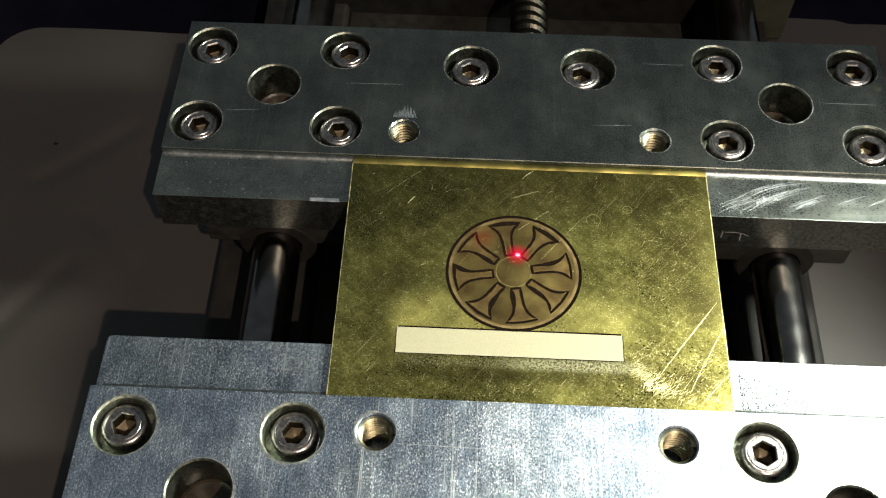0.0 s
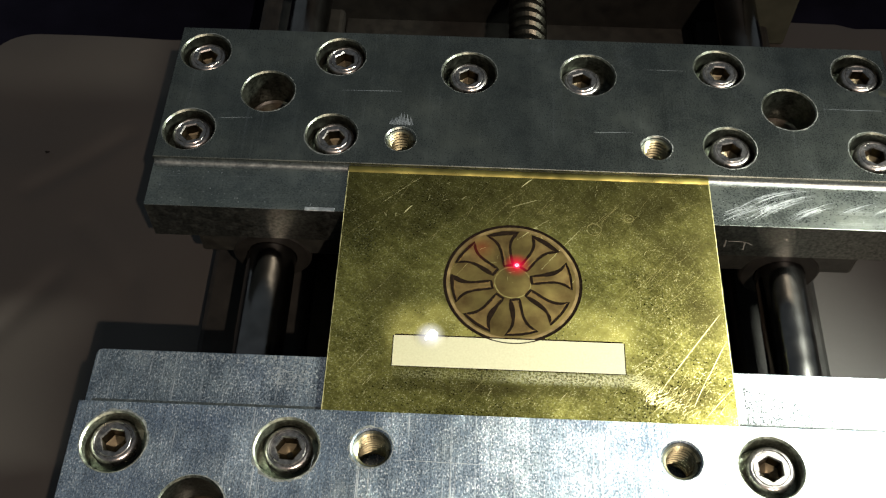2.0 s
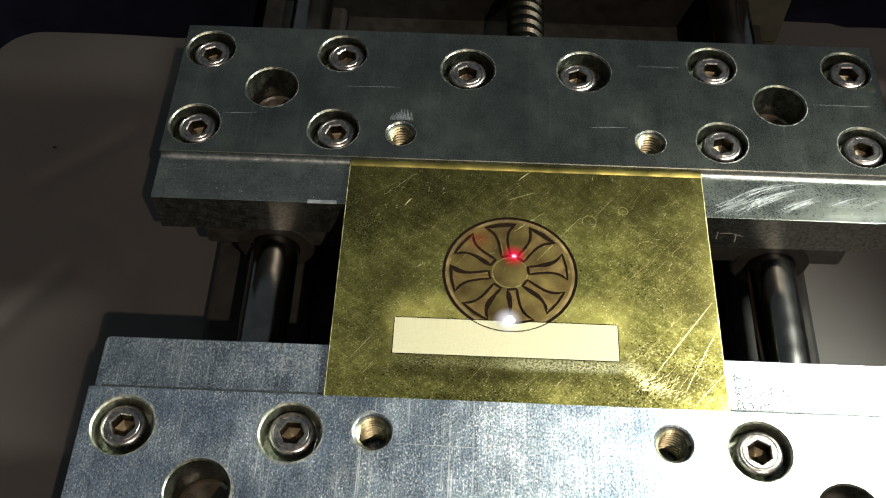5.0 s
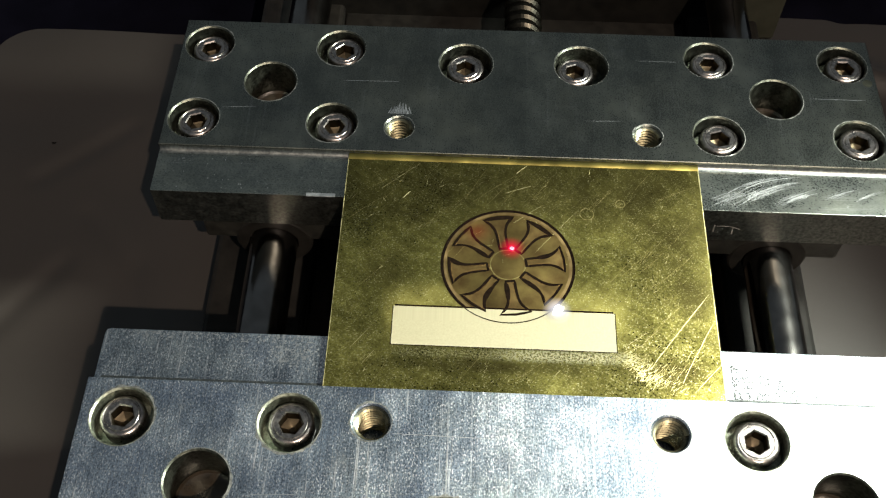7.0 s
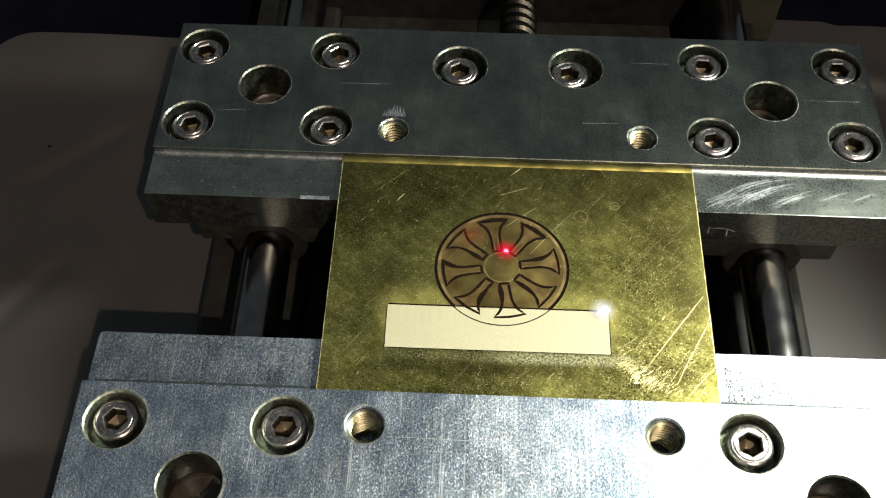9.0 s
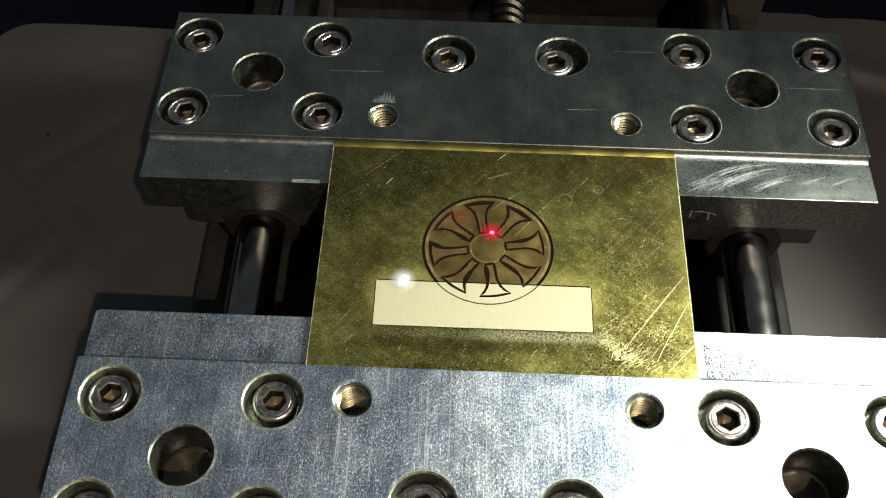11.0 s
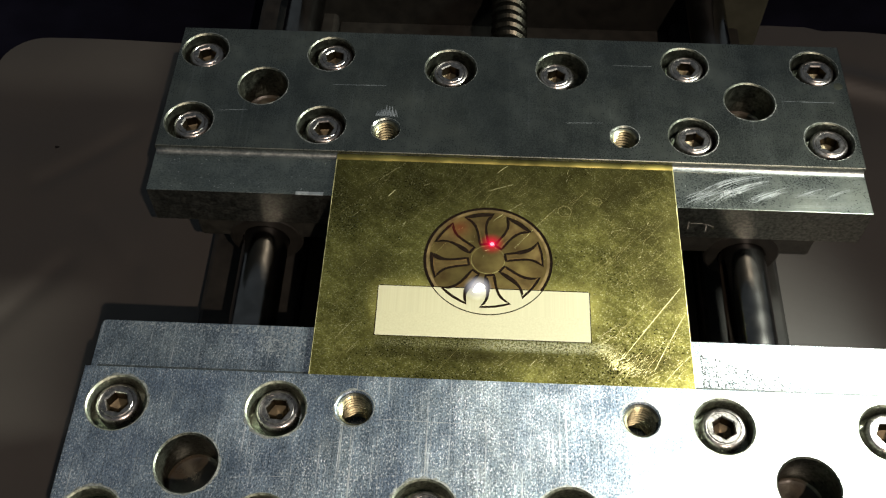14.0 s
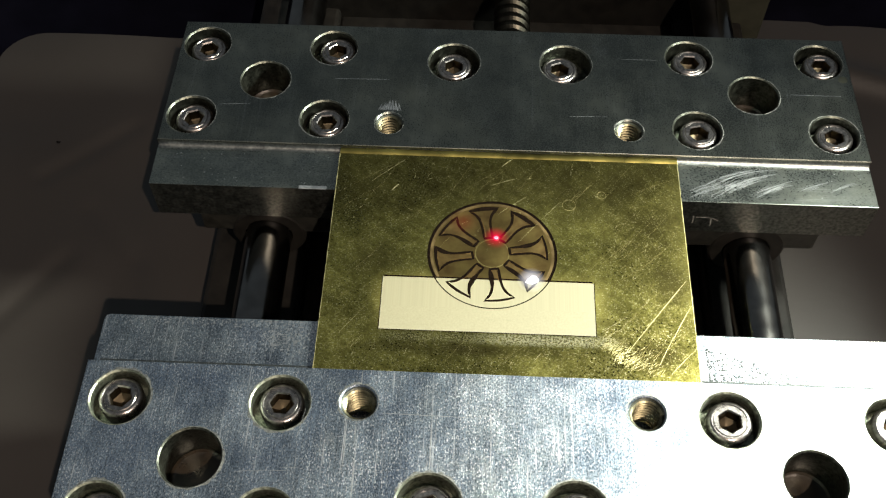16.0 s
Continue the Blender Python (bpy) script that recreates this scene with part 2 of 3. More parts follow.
M_MARK = speckled("chalky_mark", (0.12, 0.12, 0.11), (0.26, 0.26, 0.24), 900, 0.6, 0.2)
M_ROD = speckled("ground_rod", (0.115, 0.112, 0.108), (0.17, 0.166, 0.161), 300, 0.18, 1.0, 0.005)
M_SCREW = speckled("oily_screw", (0.016, 0.0155, 0.0125), (0.042, 0.040, 0.033), 500, 0.42, 1.0)
M_BLACK = speckled("blackened_steel", (0.0045, 0.0042, 0.0037), (0.0110, 0.0102, 0.0088), 350, 0.55, 0.0, 0.08, 0.2)
M_PAINT = speckled("flat_black_paint", (0.0020, 0.0019, 0.0016), (0.0052, 0.0048, 0.0040), 300, 0.6, 0.0, 0.08, 0.15)
M_BASE = speckled("oily_base", (0.020, 0.0165, 0.0135), (0.034, 0.028, 0.023), 250, 0.6, 0.0, 0.08, 0.1)
M_CAST = speckled("dark_cast_metal", (0.008, 0.0082, 0.0070), (0.022, 0.022, 0.0185), 600, 0.5, 0.3, 0.15)
M_OLIVE = speckled("olive_enamel", (0.016, 0.0168, 0.012), (0.028, 0.029, 0.021), 150, 0.6, 0.0, 0.03, 0.1)
M_BENCH = speckled("black_bench", (0.0010, 0.0010, 0.0022), (0.0030, 0.0030, 0.0060), 40, 0.8, 0.0, 0.03, 0.01)
M_CRUMB = speckled("dark_crumb", (0.003, 0.003, 0.003), (0.008, 0.008, 0.008), 900, 0.9, 0.0, 0.03, 0.0)


def sheet_mat():
    m = Mat("grey_plastic_sheet", (0.3, 0.28, 0.26), 0.5)
    cloud = m.noise(14, 4)
    crease = m.noise(30, 4, (0.5, 1.5, 1), 25)
    m.colour(m.ramp(cloud, [(0.3, (0.0150, 0.0123, 0.0103)), (0.7, (0.0218, 0.0185, 0.0160))]))
    m.bump(crease, 0.3, 1.0).bump(m.noise(700, 3), 0.2, 0.1)
    return m.m


M_SHEET = sheet_mat()


def glow(name, colour, strength):
    m = bpy.data.materials.new(name)
    m.use_nodes = True
    b = m.node_tree.nodes["Principled BSDF"]
    b.inputs["Base Color"].default_value = (0, 0, 0, 1)
    b.inputs["Emission Color"].default_value = (*colour, 1)
    b.inputs["Emission Strength"].default_value = strength
    return m


M_SPARK = glow("spark_light", (0.93, 0.96, 1.0), 45.0)
M_RED = glow("red_pointer_light", (1.0, 0.02, 0.08), 3.0)
M_REDCORE = glow("red_pointer_core", (1.0, 0.50, 0.58), 6.0)

# ---------- builders (all lengths in millimetres) ----------


def mesh_of(name, bm, mat, smooth=False):
    bmesh.ops.recalc_face_normals(bm, faces=bm.faces)
    me = bpy.data.meshes.new(name)
    bm.to_mesh(me)
    bm.free()
    me.transform(Matrix.Diagonal((MM, MM, MM, 1)))
    me.materials.append(mat)
    if smooth:
        me.polygons.foreach_set("use_smooth", [True] * len(me.polygons))
        me.set_sharp_from_angle(angle=radians(35))
    return me


def part(name, bm, mat, parent=None, label="", smooth=False, at=None):
    """Links a bmesh, or a mesh that is shared, as one object under a thing."""
    me = bm if isinstance(bm, bpy.types.Mesh) else mesh_of(name, bm, mat, smooth)
    ob = new(name, me)
    ob.parent = parent
    if at:
        ob.location = [c * MM for c in at]
    return tagged(ob, label)


def thing(name, label, category, at=(0, 0, 0), group="", kind=""):
    ob = new(name)
    ob.empty_display_size = 0.01
    ob.location = [c * MM for c in at]
    return tagged(ob, label, category, group, kind)


def box(bm, x0, x1, y0, y1, z0, z1, bevel=0.0):
    made = bmesh.ops.create_cube(bm, size=1)["verts"]
    for v in made:
        v.co = ((x0 + x1) / 2 + v.co.x * (x1 - x0), (y0 + y1) / 2 + v.co.y * (y1 - y0), (z0 + z1) / 2 + v.co.z * (z1 - z0))
    if bevel:
        bmesh.ops.bevel(bm, geom=list({e for v in made for e in v.link_edges}), offset=bevel, segments=2, affect="EDGES", profile=0.5)
    return bm


def loft(bm, rings, close=True, cap0=False, cap1=False):
    """Joins rings of points, one after another, into a skin."""
    rows = [[bm.verts.new(p) for p in r] for r in rings]
    for a, b in zip(rows, rows[1:]):
        n = len(a)
        for i in range(n if close else n - 1):
            j = (i + 1) % n
            bm.faces.new((a[i], a[j], b[j], b[i]))
    if cap0:
        bm.faces.new(rows[0])
    if cap1:
        bm.faces.new(rows[-1])
    return rows


def ring(r, z, n=40, x=0.0, y=0.0, a0=0.0):
    return [(x + r * math.cos(a0 + 2 * math.pi * i / n), y + r * math.sin(a0 + 2 * math.pi * i / n), z) for i in range(n)]


def holed_block(x0, x1, y0, y1, z0, z1, holes, ch=0.12):
    """A block with chamfered top edges and round holes (x, y, radius, depth) in its top."""
    bm = bmesh.new()
    top = [bm.verts.new((x, y, z1)) for x, y in ((x0 + ch, y0 + ch), (x1 - ch, y0 + ch), (x1 - ch, y1 - ch), (x0 + ch, y1 - ch))]
    edges = [bm.edges.new((top[i], top[(i + 1) % 4])) for i in range(4)]
    for hx, hy, r, depth in holes:
        c = 0.3
        rows = loft(bm, [ring(r + c, z1, 44, hx, hy), ring(r, z1 - c, 44, hx, hy), ring(r, z1 - depth, 44, hx, hy)], cap1=True)
        edges += [bm.edges.get((rows[0][i], rows[0][(i + 1) % 44])) for i in range(44)]
    bmesh.ops.triangle_fill(bm, use_beauty=True, use_dissolve=False, edges=edges)
    mid = [bm.verts.new((x, y, z1 - ch)) for x, y in ((x0, y0), (x1, y0), (x1, y1), (x0, y1))]
    low = [bm.verts.new((v.co.x, v.co.y, z0)) for v in mid]
    for a, b in ((top, mid), (mid, low)):
        for i in range(4):
            j = (i + 1) % 4
            bm.faces.new((a[i], a[j], b[j], b[i]))
    bm.faces.new(low)
    return bm


def screw_head():
    """A socket cap head, its top at z = 0, with an open hexagon."""
    bm = bmesh.new()
    n = 36

    def hexring(z, s):
        out = []
        for i in range(n):
            a = 2 * math.pi * i / n
            k = math.cos(math.pi / 6) / math.cos((a + math.pi / 6) % (math.pi / 3) - math.pi / 6)
            out.append((s * k * math.cos(a), s * k * math.sin(a), z))
        return out

    loft(bm, [ring(3.95, -4.6, n), ring(4.05, -0.8, n), ring(3.92, -0.35, n), ring(3.55, -0.05, n), ring(3.3, 0, n), ring(3.16, -0.20, n), ring(3.02, -0.20, n), ring(2.86, -0.04, n), hexring(-0.05, 2.38), hexring(-0.34, 2.12)])
    return mesh_of("cap_screw", bm, M_STEEL, True), hexring


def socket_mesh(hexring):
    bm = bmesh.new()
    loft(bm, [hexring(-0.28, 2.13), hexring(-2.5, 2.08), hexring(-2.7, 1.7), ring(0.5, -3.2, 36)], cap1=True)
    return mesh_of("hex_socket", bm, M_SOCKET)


def thread_mesh(name, r, depth, pitch, bite, mat, inner=True):
    """A helical thread round the z axis, going down from z = 0."""
    bm = bmesh.new()
    n, steps = 32, int(depth / pitch * 4)
    rows = []
    for k in range(steps + 1):
        rr = r - bite * (0, 0.5, 1, 1)[k % 4] if inner else r + bite * (0, 0.1, 1, 0.9)[k % 4] - bite
        rows.append([(rr * math.cos(2 * math.pi * i / n), rr * math.sin(2 * math.pi * i / n), -0.35 - k * pitch / 4 - pitch * i / n) for i in range(n + 1)])
    loft(bm, rows, close=False)
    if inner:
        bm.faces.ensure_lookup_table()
        # groove faces take the dark metal in place of shade between the ridges
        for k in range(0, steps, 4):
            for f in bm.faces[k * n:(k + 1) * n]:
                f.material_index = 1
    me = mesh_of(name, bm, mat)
    me.materials.append(M_RECESS_SHADE)
    return me


HEAD, HEXRING = screw_head()
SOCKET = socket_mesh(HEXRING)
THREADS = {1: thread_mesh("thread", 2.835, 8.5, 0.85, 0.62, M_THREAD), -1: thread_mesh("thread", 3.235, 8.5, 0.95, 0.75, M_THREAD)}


def sleeve_mesh(r, depth, mat, cap=True):
    bm = bmesh.new()
    loft(bm, [ring(r + 0.28, 0.012, 44), ring(r - 0.012, -0.3, 44), ring(r - 0.012, -depth + 0.02, 44)], cap1=cap)
    return mesh_of("bore", bm, mat, True)


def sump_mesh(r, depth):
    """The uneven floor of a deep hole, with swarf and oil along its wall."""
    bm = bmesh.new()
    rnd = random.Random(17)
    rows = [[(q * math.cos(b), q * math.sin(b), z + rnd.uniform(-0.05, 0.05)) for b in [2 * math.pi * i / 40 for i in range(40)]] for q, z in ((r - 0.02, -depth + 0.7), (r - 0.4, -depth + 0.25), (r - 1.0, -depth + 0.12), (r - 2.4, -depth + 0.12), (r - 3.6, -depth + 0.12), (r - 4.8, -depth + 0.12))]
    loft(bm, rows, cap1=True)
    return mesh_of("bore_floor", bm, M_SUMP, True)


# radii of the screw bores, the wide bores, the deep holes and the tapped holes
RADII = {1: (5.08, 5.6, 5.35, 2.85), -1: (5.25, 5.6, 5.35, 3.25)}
BORES = {side: (sleeve_mesh(RADII[side][0], 5.0, mat), sleeve_mesh(RADII[side][1], 5.0, mat), sleeve_mesh(RADII[side][2], 9.6, M_BORE_SHADED, False)) for side, mat in ((1, M_BORE_SHADED), (-1, M_BORE))}
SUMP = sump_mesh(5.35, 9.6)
# how far the heads sit off their bores' centres
OFF_CENTRE = {(-1, -69, 9.1): (-0.5, 0.8), (-1, -40.2, 9.1): (0.0, 0.6), (1, -12.9, 27.0): (-0.1, 0.0), (1, 12.0, 27.4): (-1.2, -0.3), (1, 68.6, 30.4): (1.0, 0.2), (1, 39.6, 30.4): (0.6, 0.1), (1, -69, 30.4): (0.1, -0.2)}

STEP, DEEP, LEDGE = 1.9, 37.5, -8.8      # the jaw's step, back and front edge
Z_LEDGE, Z_LOW = -1.6, -11.7


def vise_jaw(label, at, flip, seed):
    """One aluminium jaw; flip = -1 turns it to face the other one."""
    rnd = random.Random(seed)
    jaw = thing("vise_jaw", label, "vise jaw", at, "vise jaws")
    bores = [(x, y) for y in (9.1, 30.4) for x in (-69, -40.2, 39.6, 68.6)]
    wide = [(-12.9, 27.0), (12.0, 27.4)]
    deep = [(-54.4, 20.0), (52.9, 19.8)]
    taps = [(-26.2, 8.4), (25.0, 8.4)]
    r_bore, r_wide, r_deep, r_tap = RADII[flip]
    holes = [(x, y, r_bore, 5.0) for x, y in bores] + [(x, y, r_wide, 5.0) for x, y in wide] + [(x, y, r_deep, 11.0) for x, y in deep] + [(x, y, r_tap, 9.5) for x, y in taps]
    y0, y1 = sorted((flip * STEP, flip * DEEP))
    left = -75 if flip > 0 else -76.4
    body = part("body", holed_block(left, 75, y0, y1, Z_LOW, 0, [(x, flip * y, r, d) for x, y, r, d in holes]), M_ALU_SHADED if flip > 0 else M_ALU_WORN_LIT, jaw)
    y0, y1 = sorted((flip * LEDGE, flip * (STEP - 0.004)))
    bm = box(bmesh.new(), left + (0 if flip > 0 else 0.4), 75, y0, y1, Z_LOW, Z_LEDGE)
    corner = [e for e in bm.edges if all(v.co.x < 0 and abs(v.co.y - flip * LEDGE) < 0.01 for v in e.verts)]
    bmesh.ops.bevel(bm, geom=corner, offset=0.25 if flip > 0 else 0.9, segments=2, affect="EDGES", profile=0.5)
    bmesh.ops.bevel(bm, geom=[e for e in bm.edges if all(v.co.z > Z_LEDGE - 0.1 for v in e.verts)], offset=0.08, segments=2, affect="EDGES", profile=0.5)
    ledge = part("ledge", bm, M_LEDGE_SHADED if flip > 0 else M_LEDGE_WORN_LIT, jaw)
    # upright faces take a darker metal than the ledge's top
    ledge.data.materials.append(M_LEDGE_SIDE)
    for f in ledge.data.polygons:
        f.material_index = int(abs(f.normal.z) < 0.2)
    bm = bmesh.new()
    rr = 1.15
    arc = [(STEP - 0.006 - rr + rr * math.sin(radians(b)), Z_LEDGE + 0.006 + rr - rr * math.cos(radians(b))) for b in range(0, 91, 10)]
    loft(bm, [[(-74.8, flip * y, z) for y, z in arc], [(74.8, flip * y, z) for y, z in arc]], close=False)
    part("fillet", bm, M_DULL, jaw, smooth=True)
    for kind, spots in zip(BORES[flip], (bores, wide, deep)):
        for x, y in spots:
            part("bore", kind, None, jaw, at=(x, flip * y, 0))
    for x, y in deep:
        part("bore_floor", SUMP, None, jaw, "brown oily floor of the hole, its shade put into the colour", at=(x, flip * y, 0)).rotation_euler.z = rnd.uniform(0, 6)
    for spots, r in ((bores, r_bore + 0.28), (wide, r_wide + 0.28), (deep, r_deep + 0.28), (taps, r_tap + 0.28)):
        for x, y in spots:
            bm = bmesh.new()
            n = 60
            ragged = [(1.0 if flip > 0 else 2.2) * rnd.uniform(0.06, 0.24) * (0.7 + 0.5 * math.sin(2 * math.pi * i / n + x)) for i in range(n)]
            loft(bm, [ring(r, 0.014, n), [(p[0] * (r + g) / r, p[1] * (r + g) / r, 0.010) for p, g in zip(ring(r, 0, n), ragged)]])
            part("worn_rim", bm, M_WORN, jaw, at=(x, flip * y, 0))
    for x, y in taps:
        part("thread", THREADS[flip], None, jaw, at=(x, flip * y, 0))
    for x, y in bores + wide:
        dx, dy = OFF_CENTRE.get((flip, x, y), (rnd.uniform(0.2, 0.7), rnd.uniform(0.2, 0.6)))
        s = part("cap_screw", HEAD, None, jaw, at=(x + dx, flip * y + dy, -1.3 + rnd.uniform(-0.15, 0.15)))
        s.rotation_euler = (radians(rnd.uniform(-1.5, 1.5)), radians(rnd.uniform(-1.5, 1.5)), rnd.uniform(0, 1))
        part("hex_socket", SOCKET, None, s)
    return jaw


# ---------- the setting ----------


TABLE = -40.0


def ease(v, a, b):
    u = min(max((v - a) / (b - a), 0.0), 1.0)
    return u * u * (3 - 2 * u)


def work_mat():
    """A soft grey mat with a rounded corner and a wavy far edge; flat under the vise, creased beside it."""
    bm = bmesh.new()
    x0, x1, y0, r, nx, ny = -141.0, 150.0, -260.0, 12.0, 150, 130

    def far_edge(x):
        y = 73.4 + 13.6 * ease(x, -80, 70) - 1.9 * ease(x, 86, 92) + 0.5 * math.sin(x / 7.0) * ease(x, 75, 95)
        for d in (x - x0, x1 - x):
            if d < r:
                y -= r - math.sqrt(max(r * r - (r - d) ** 2, 0.0))
        return y

    def height(x, y):
        free = ease(abs(x), 78, 96)
        z = 0.5 * math.sin(0.05 * x + 0.11 * y) + 0.35 * math.sin(0.16 * y - 0.07 * x + 1.0)
        fold = 2.6 * math.exp(-((y - 67 + 0.35 * (x - 95)) / 4.5) ** 2) * ease(x, 80, 96)
        crease = 0.0
        for xa, ya, xb, yb in ((-103, 13, -88, -2.7), (-88, -2.7, -85, -14), (-105, -2, -122, -25), (-98, 40, -118, 22)):
            u = min(max(((x - xa) * (xb - xa) + (y - ya) * (yb - ya)) / ((xb - xa) ** 2 + (yb - ya) ** 2), 0.0), 1.0)
            d = math.hypot(x - xa - u * (xb - xa), y - ya - u * (yb - ya))
            crease -= 0.75 * math.exp(-(d / 2.2) ** 2)
        return TABLE - 0.8 * free + free * (z + crease) + fold

    xs = [x0 + r * (1 - math.cos(math.pi / 2 * i / 10)) for i in range(10)] + [x0 + r + (x1 - x0 - 2 * r) * i / nx for i in range(nx + 1)] + [x1 - r * (1 - math.cos(math.pi / 2 * i / 10)) for i in reversed(range(10))]
    rows = []
    for x in xs:
        top = far_edge(x)
        ys = [y0 + (top - y0) * (1 - (1 - j / ny) ** 1.7) for j in range(ny + 1)]
        rows.append([(x, y0, TABLE - 17.9)] + [(x, y, height(x, y)) for y in ys] + [(x, top + 0.3, height(x, top) - 0.7), (x, top + 0.3, TABLE - 17.9)])
    loft(bm, rows, close=False, cap0=True, cap1=True)
    return bm


table = part("work_mat", work_mat(), M_SHEET, smooth=True)
tagged(table, "grey work mat with a rounded corner under the vise", "mat", kind="structure")
bench = part("bench", box(bmesh.new(), -1000, 1000, -1000, 1000, -90, TABLE - 18, 3), M_BENCH)
tagged(bench, "black bench top under the grey mat", "bench", kind="structure")

# ---------- the vise ----------
FRONT = -49.1     # where the front jaw's own zero lies
vise_jaw("milled aluminium back vise jaw with recessed cap screws", (0, 0, 0), 1, 3)
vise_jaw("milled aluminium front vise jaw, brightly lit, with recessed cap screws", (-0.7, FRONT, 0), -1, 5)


def carrier(label, at, flip):
    c = thing("jaw_carrier", label, "carrier", at, "jaw carriers")
    y0, y1 = sorted((flip * -7.4, flip * 36))
    part("block", box(bmesh.new(), -67, 67, y0, y1, -19.5, Z_LOW, 0.8), M_CAST, c)
    for x in (-52.5, 52.5):
        bm = bmesh.new()
        rings = [[(x + p[0], flip * yy, -20 + p[1]) for p in ring(r, 0, 32)] for r, yy in ((5.2, -7.7), (7.7, -7.7), (8.2, -7.2), (8.2, 34), (5.2, 34))]
        loft(bm, rings)
        part("bearing", bm, M_BLACK, c, "black linear bearing", True)
    bm = bmesh.new()
    box(bm, -14, 16, y0 + 4, y1 - 4, -32, -17, 0.8)
    part("nut_block", bm, M_CAST, c)
    return c


carrier("dark cast carrier block under the back jaw", (0, 0, 0), 1)
carrier("dark cast carrier block under the front jaw", (-0.7, FRONT, 0), -1)

for x in (-52.5, 52.5):
    rod = thing("guide_rod", "polished steel guide rod between the vise blocks", "rod", (x, 0, -20), "guide rods")
    bm = bmesh.new()
    loft(bm, [[(p[0], y, p[1]) for p in ring(r, 0, 40)] for r, y in ((4.4, -118), (5, -117.4), (5, 79))], cap0=True, cap1=True)
    part("shaft", bm, M_ROD, rod, smooth=True)

lead = thing("lead_screw", "oily threaded steel lead screw behind the back jaw", "screw", (1.0, 79, -20))
lead_thread = part("thread", thread_mesh("thread", 4.7, 195, 3.0, 0.8, M_SCREW, False), None, lead)
lead_thread.matrix_basis = pose(0, 0, 0, -90, 0, 0)
bm = bmesh.new()
loft(bm, [[(p[0], y, p[1]) for p in ring(3.95, 0, 24)] for y in (-196, 0)], cap0=True, cap1=True)
part("core", bm, M_SCREW, lead, smooth=True)

base = thing("vise", "dark cast vise base and end blocks under the guide rods", "vise")
part("base_sheet", box(bmesh.new(), -46.1, 46.1, -125, 36, TABLE, -37.5, 0.5), M_BASE, base)
part("rear_sheet", box(bmesh.new(), -46.1, 46.1, 36.01, 92, TABLE, -36, 0.5), M_BLACK, base)
for x0, x1 in ((-68.4, -46.2), (46.2, 65.1)):
    part("side_rail", box(bmesh.new(), x0, x1, -125, 92, TABLE, -33, 1.2), M_BLACK, base, "blackened rail under the guide rod")
for y0, y1 in ((79, 92), (-125, -112)):
    part("end_block", box(bmesh.new(), -57.9, 57.9, y0, y1, TABLE + 0.2, 12, 1.0), M_PAINT, base, "flat black end block")
part("cheek", box(bmesh.new(), 58, 71, 78, 92, TABLE + 0.2, 12, 1.0), M_OLIVE, base, "dull olive side cheek")

# ---------- the brass plate and what is engraved in it ----------
PX0, PX1, PY0, PY1, PZ = -36.1, 34.8, -50.8, 1.75, -0.85
brass_plate = thing("brass_plate", "scratched brass plate clamped between the vise jaws", "plate", (0, 0, PZ))
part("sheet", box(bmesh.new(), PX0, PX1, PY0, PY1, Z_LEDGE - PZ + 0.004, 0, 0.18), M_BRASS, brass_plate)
# golden strip added along the back edge for the brass mirrored in the step
bm = bmesh.new()
edge_rnd = random.Random(41)
strip = []
for i in range(72):
    x, k = PX0 + 0.15 + (PX1 - PX0 - 0.3) * i / 71, edge_rnd.uniform(0.85, 1.1)
    strip.append([(x, y, z * k) for y, z in ((0.30, 0.012), (0.62, 0.20), (1.05, 0.40), (1.45, 0.40), (1.74, 0.20), (1.74, -0.4))])
loft(bm, strip, close=False)
part("back_edge_gleam", bm, M_EDGE_GLEAM, brass_plate, "added golden strip standing for the plate's reflection in the jaw", True)
CX, CY, CR = -3.6, -23.9, 12.7


def flat_ring(r0, r1, z, n=96):
    bm = bmesh.new()
    loft(bm, [ring(r0, z - 0.02, n, CX, CY), ring(r0, z, n, CX, CY), ring(r1, z, n, CX, CY), ring(r1, z - 0.02, n, CX, CY)])
    return bm


def arm_outline(w0, w1, r0, r1, n=12):
    """Half of a flared arm along +x: points from the hub out to the rim."""
    up = []
    for i in range(n + 1):
        s = i / n
        r = r0 + (r1 - r0) * s
        up.append((r, w0 + (w1 - w0) * s ** 4.8))
    return up


def turned(p, a):
    return (CX - 0.2 + p[0] * math.cos(a) - p[1] * math.sin(a), CY + p[0] * math.sin(a) + p[1] * math.cos(a))


def ribbon(bm, pts, width, z, closed=True):
    """A flat line of the given width along the points."""
    n = len(pts)
    inner, outer = [], []
    for i in range(n):
        a, b = pts[i - 1 if closed or i else 0], pts[(i + 1) % n if closed else min(i + 1, n - 1)]
        d = Vector((b[0] - a[0], b[1] - a[1])).normalized() * (width if isinstance(width, float) else width[i]) / 2
        inner.append(bm.verts.new((pts[i][0] - d.y, pts[i][1] + d.x, z)))
        outer.append(bm.verts.new((pts[i][0] + d.y, pts[i][1] - d.x, z)))
    for i in range(n if closed else n - 1):
        j = (i + 1) % n
        bm.faces.new((inner[i], inner[j], outer[j], outer[i]))


part("heat_stain", flat_ring(0.05, CR, 0.012), M_STAIN, brass_plate, "brown heat stain round the rosette")
A0 = radians(9.4)
groove_rnd = random.Random(8)
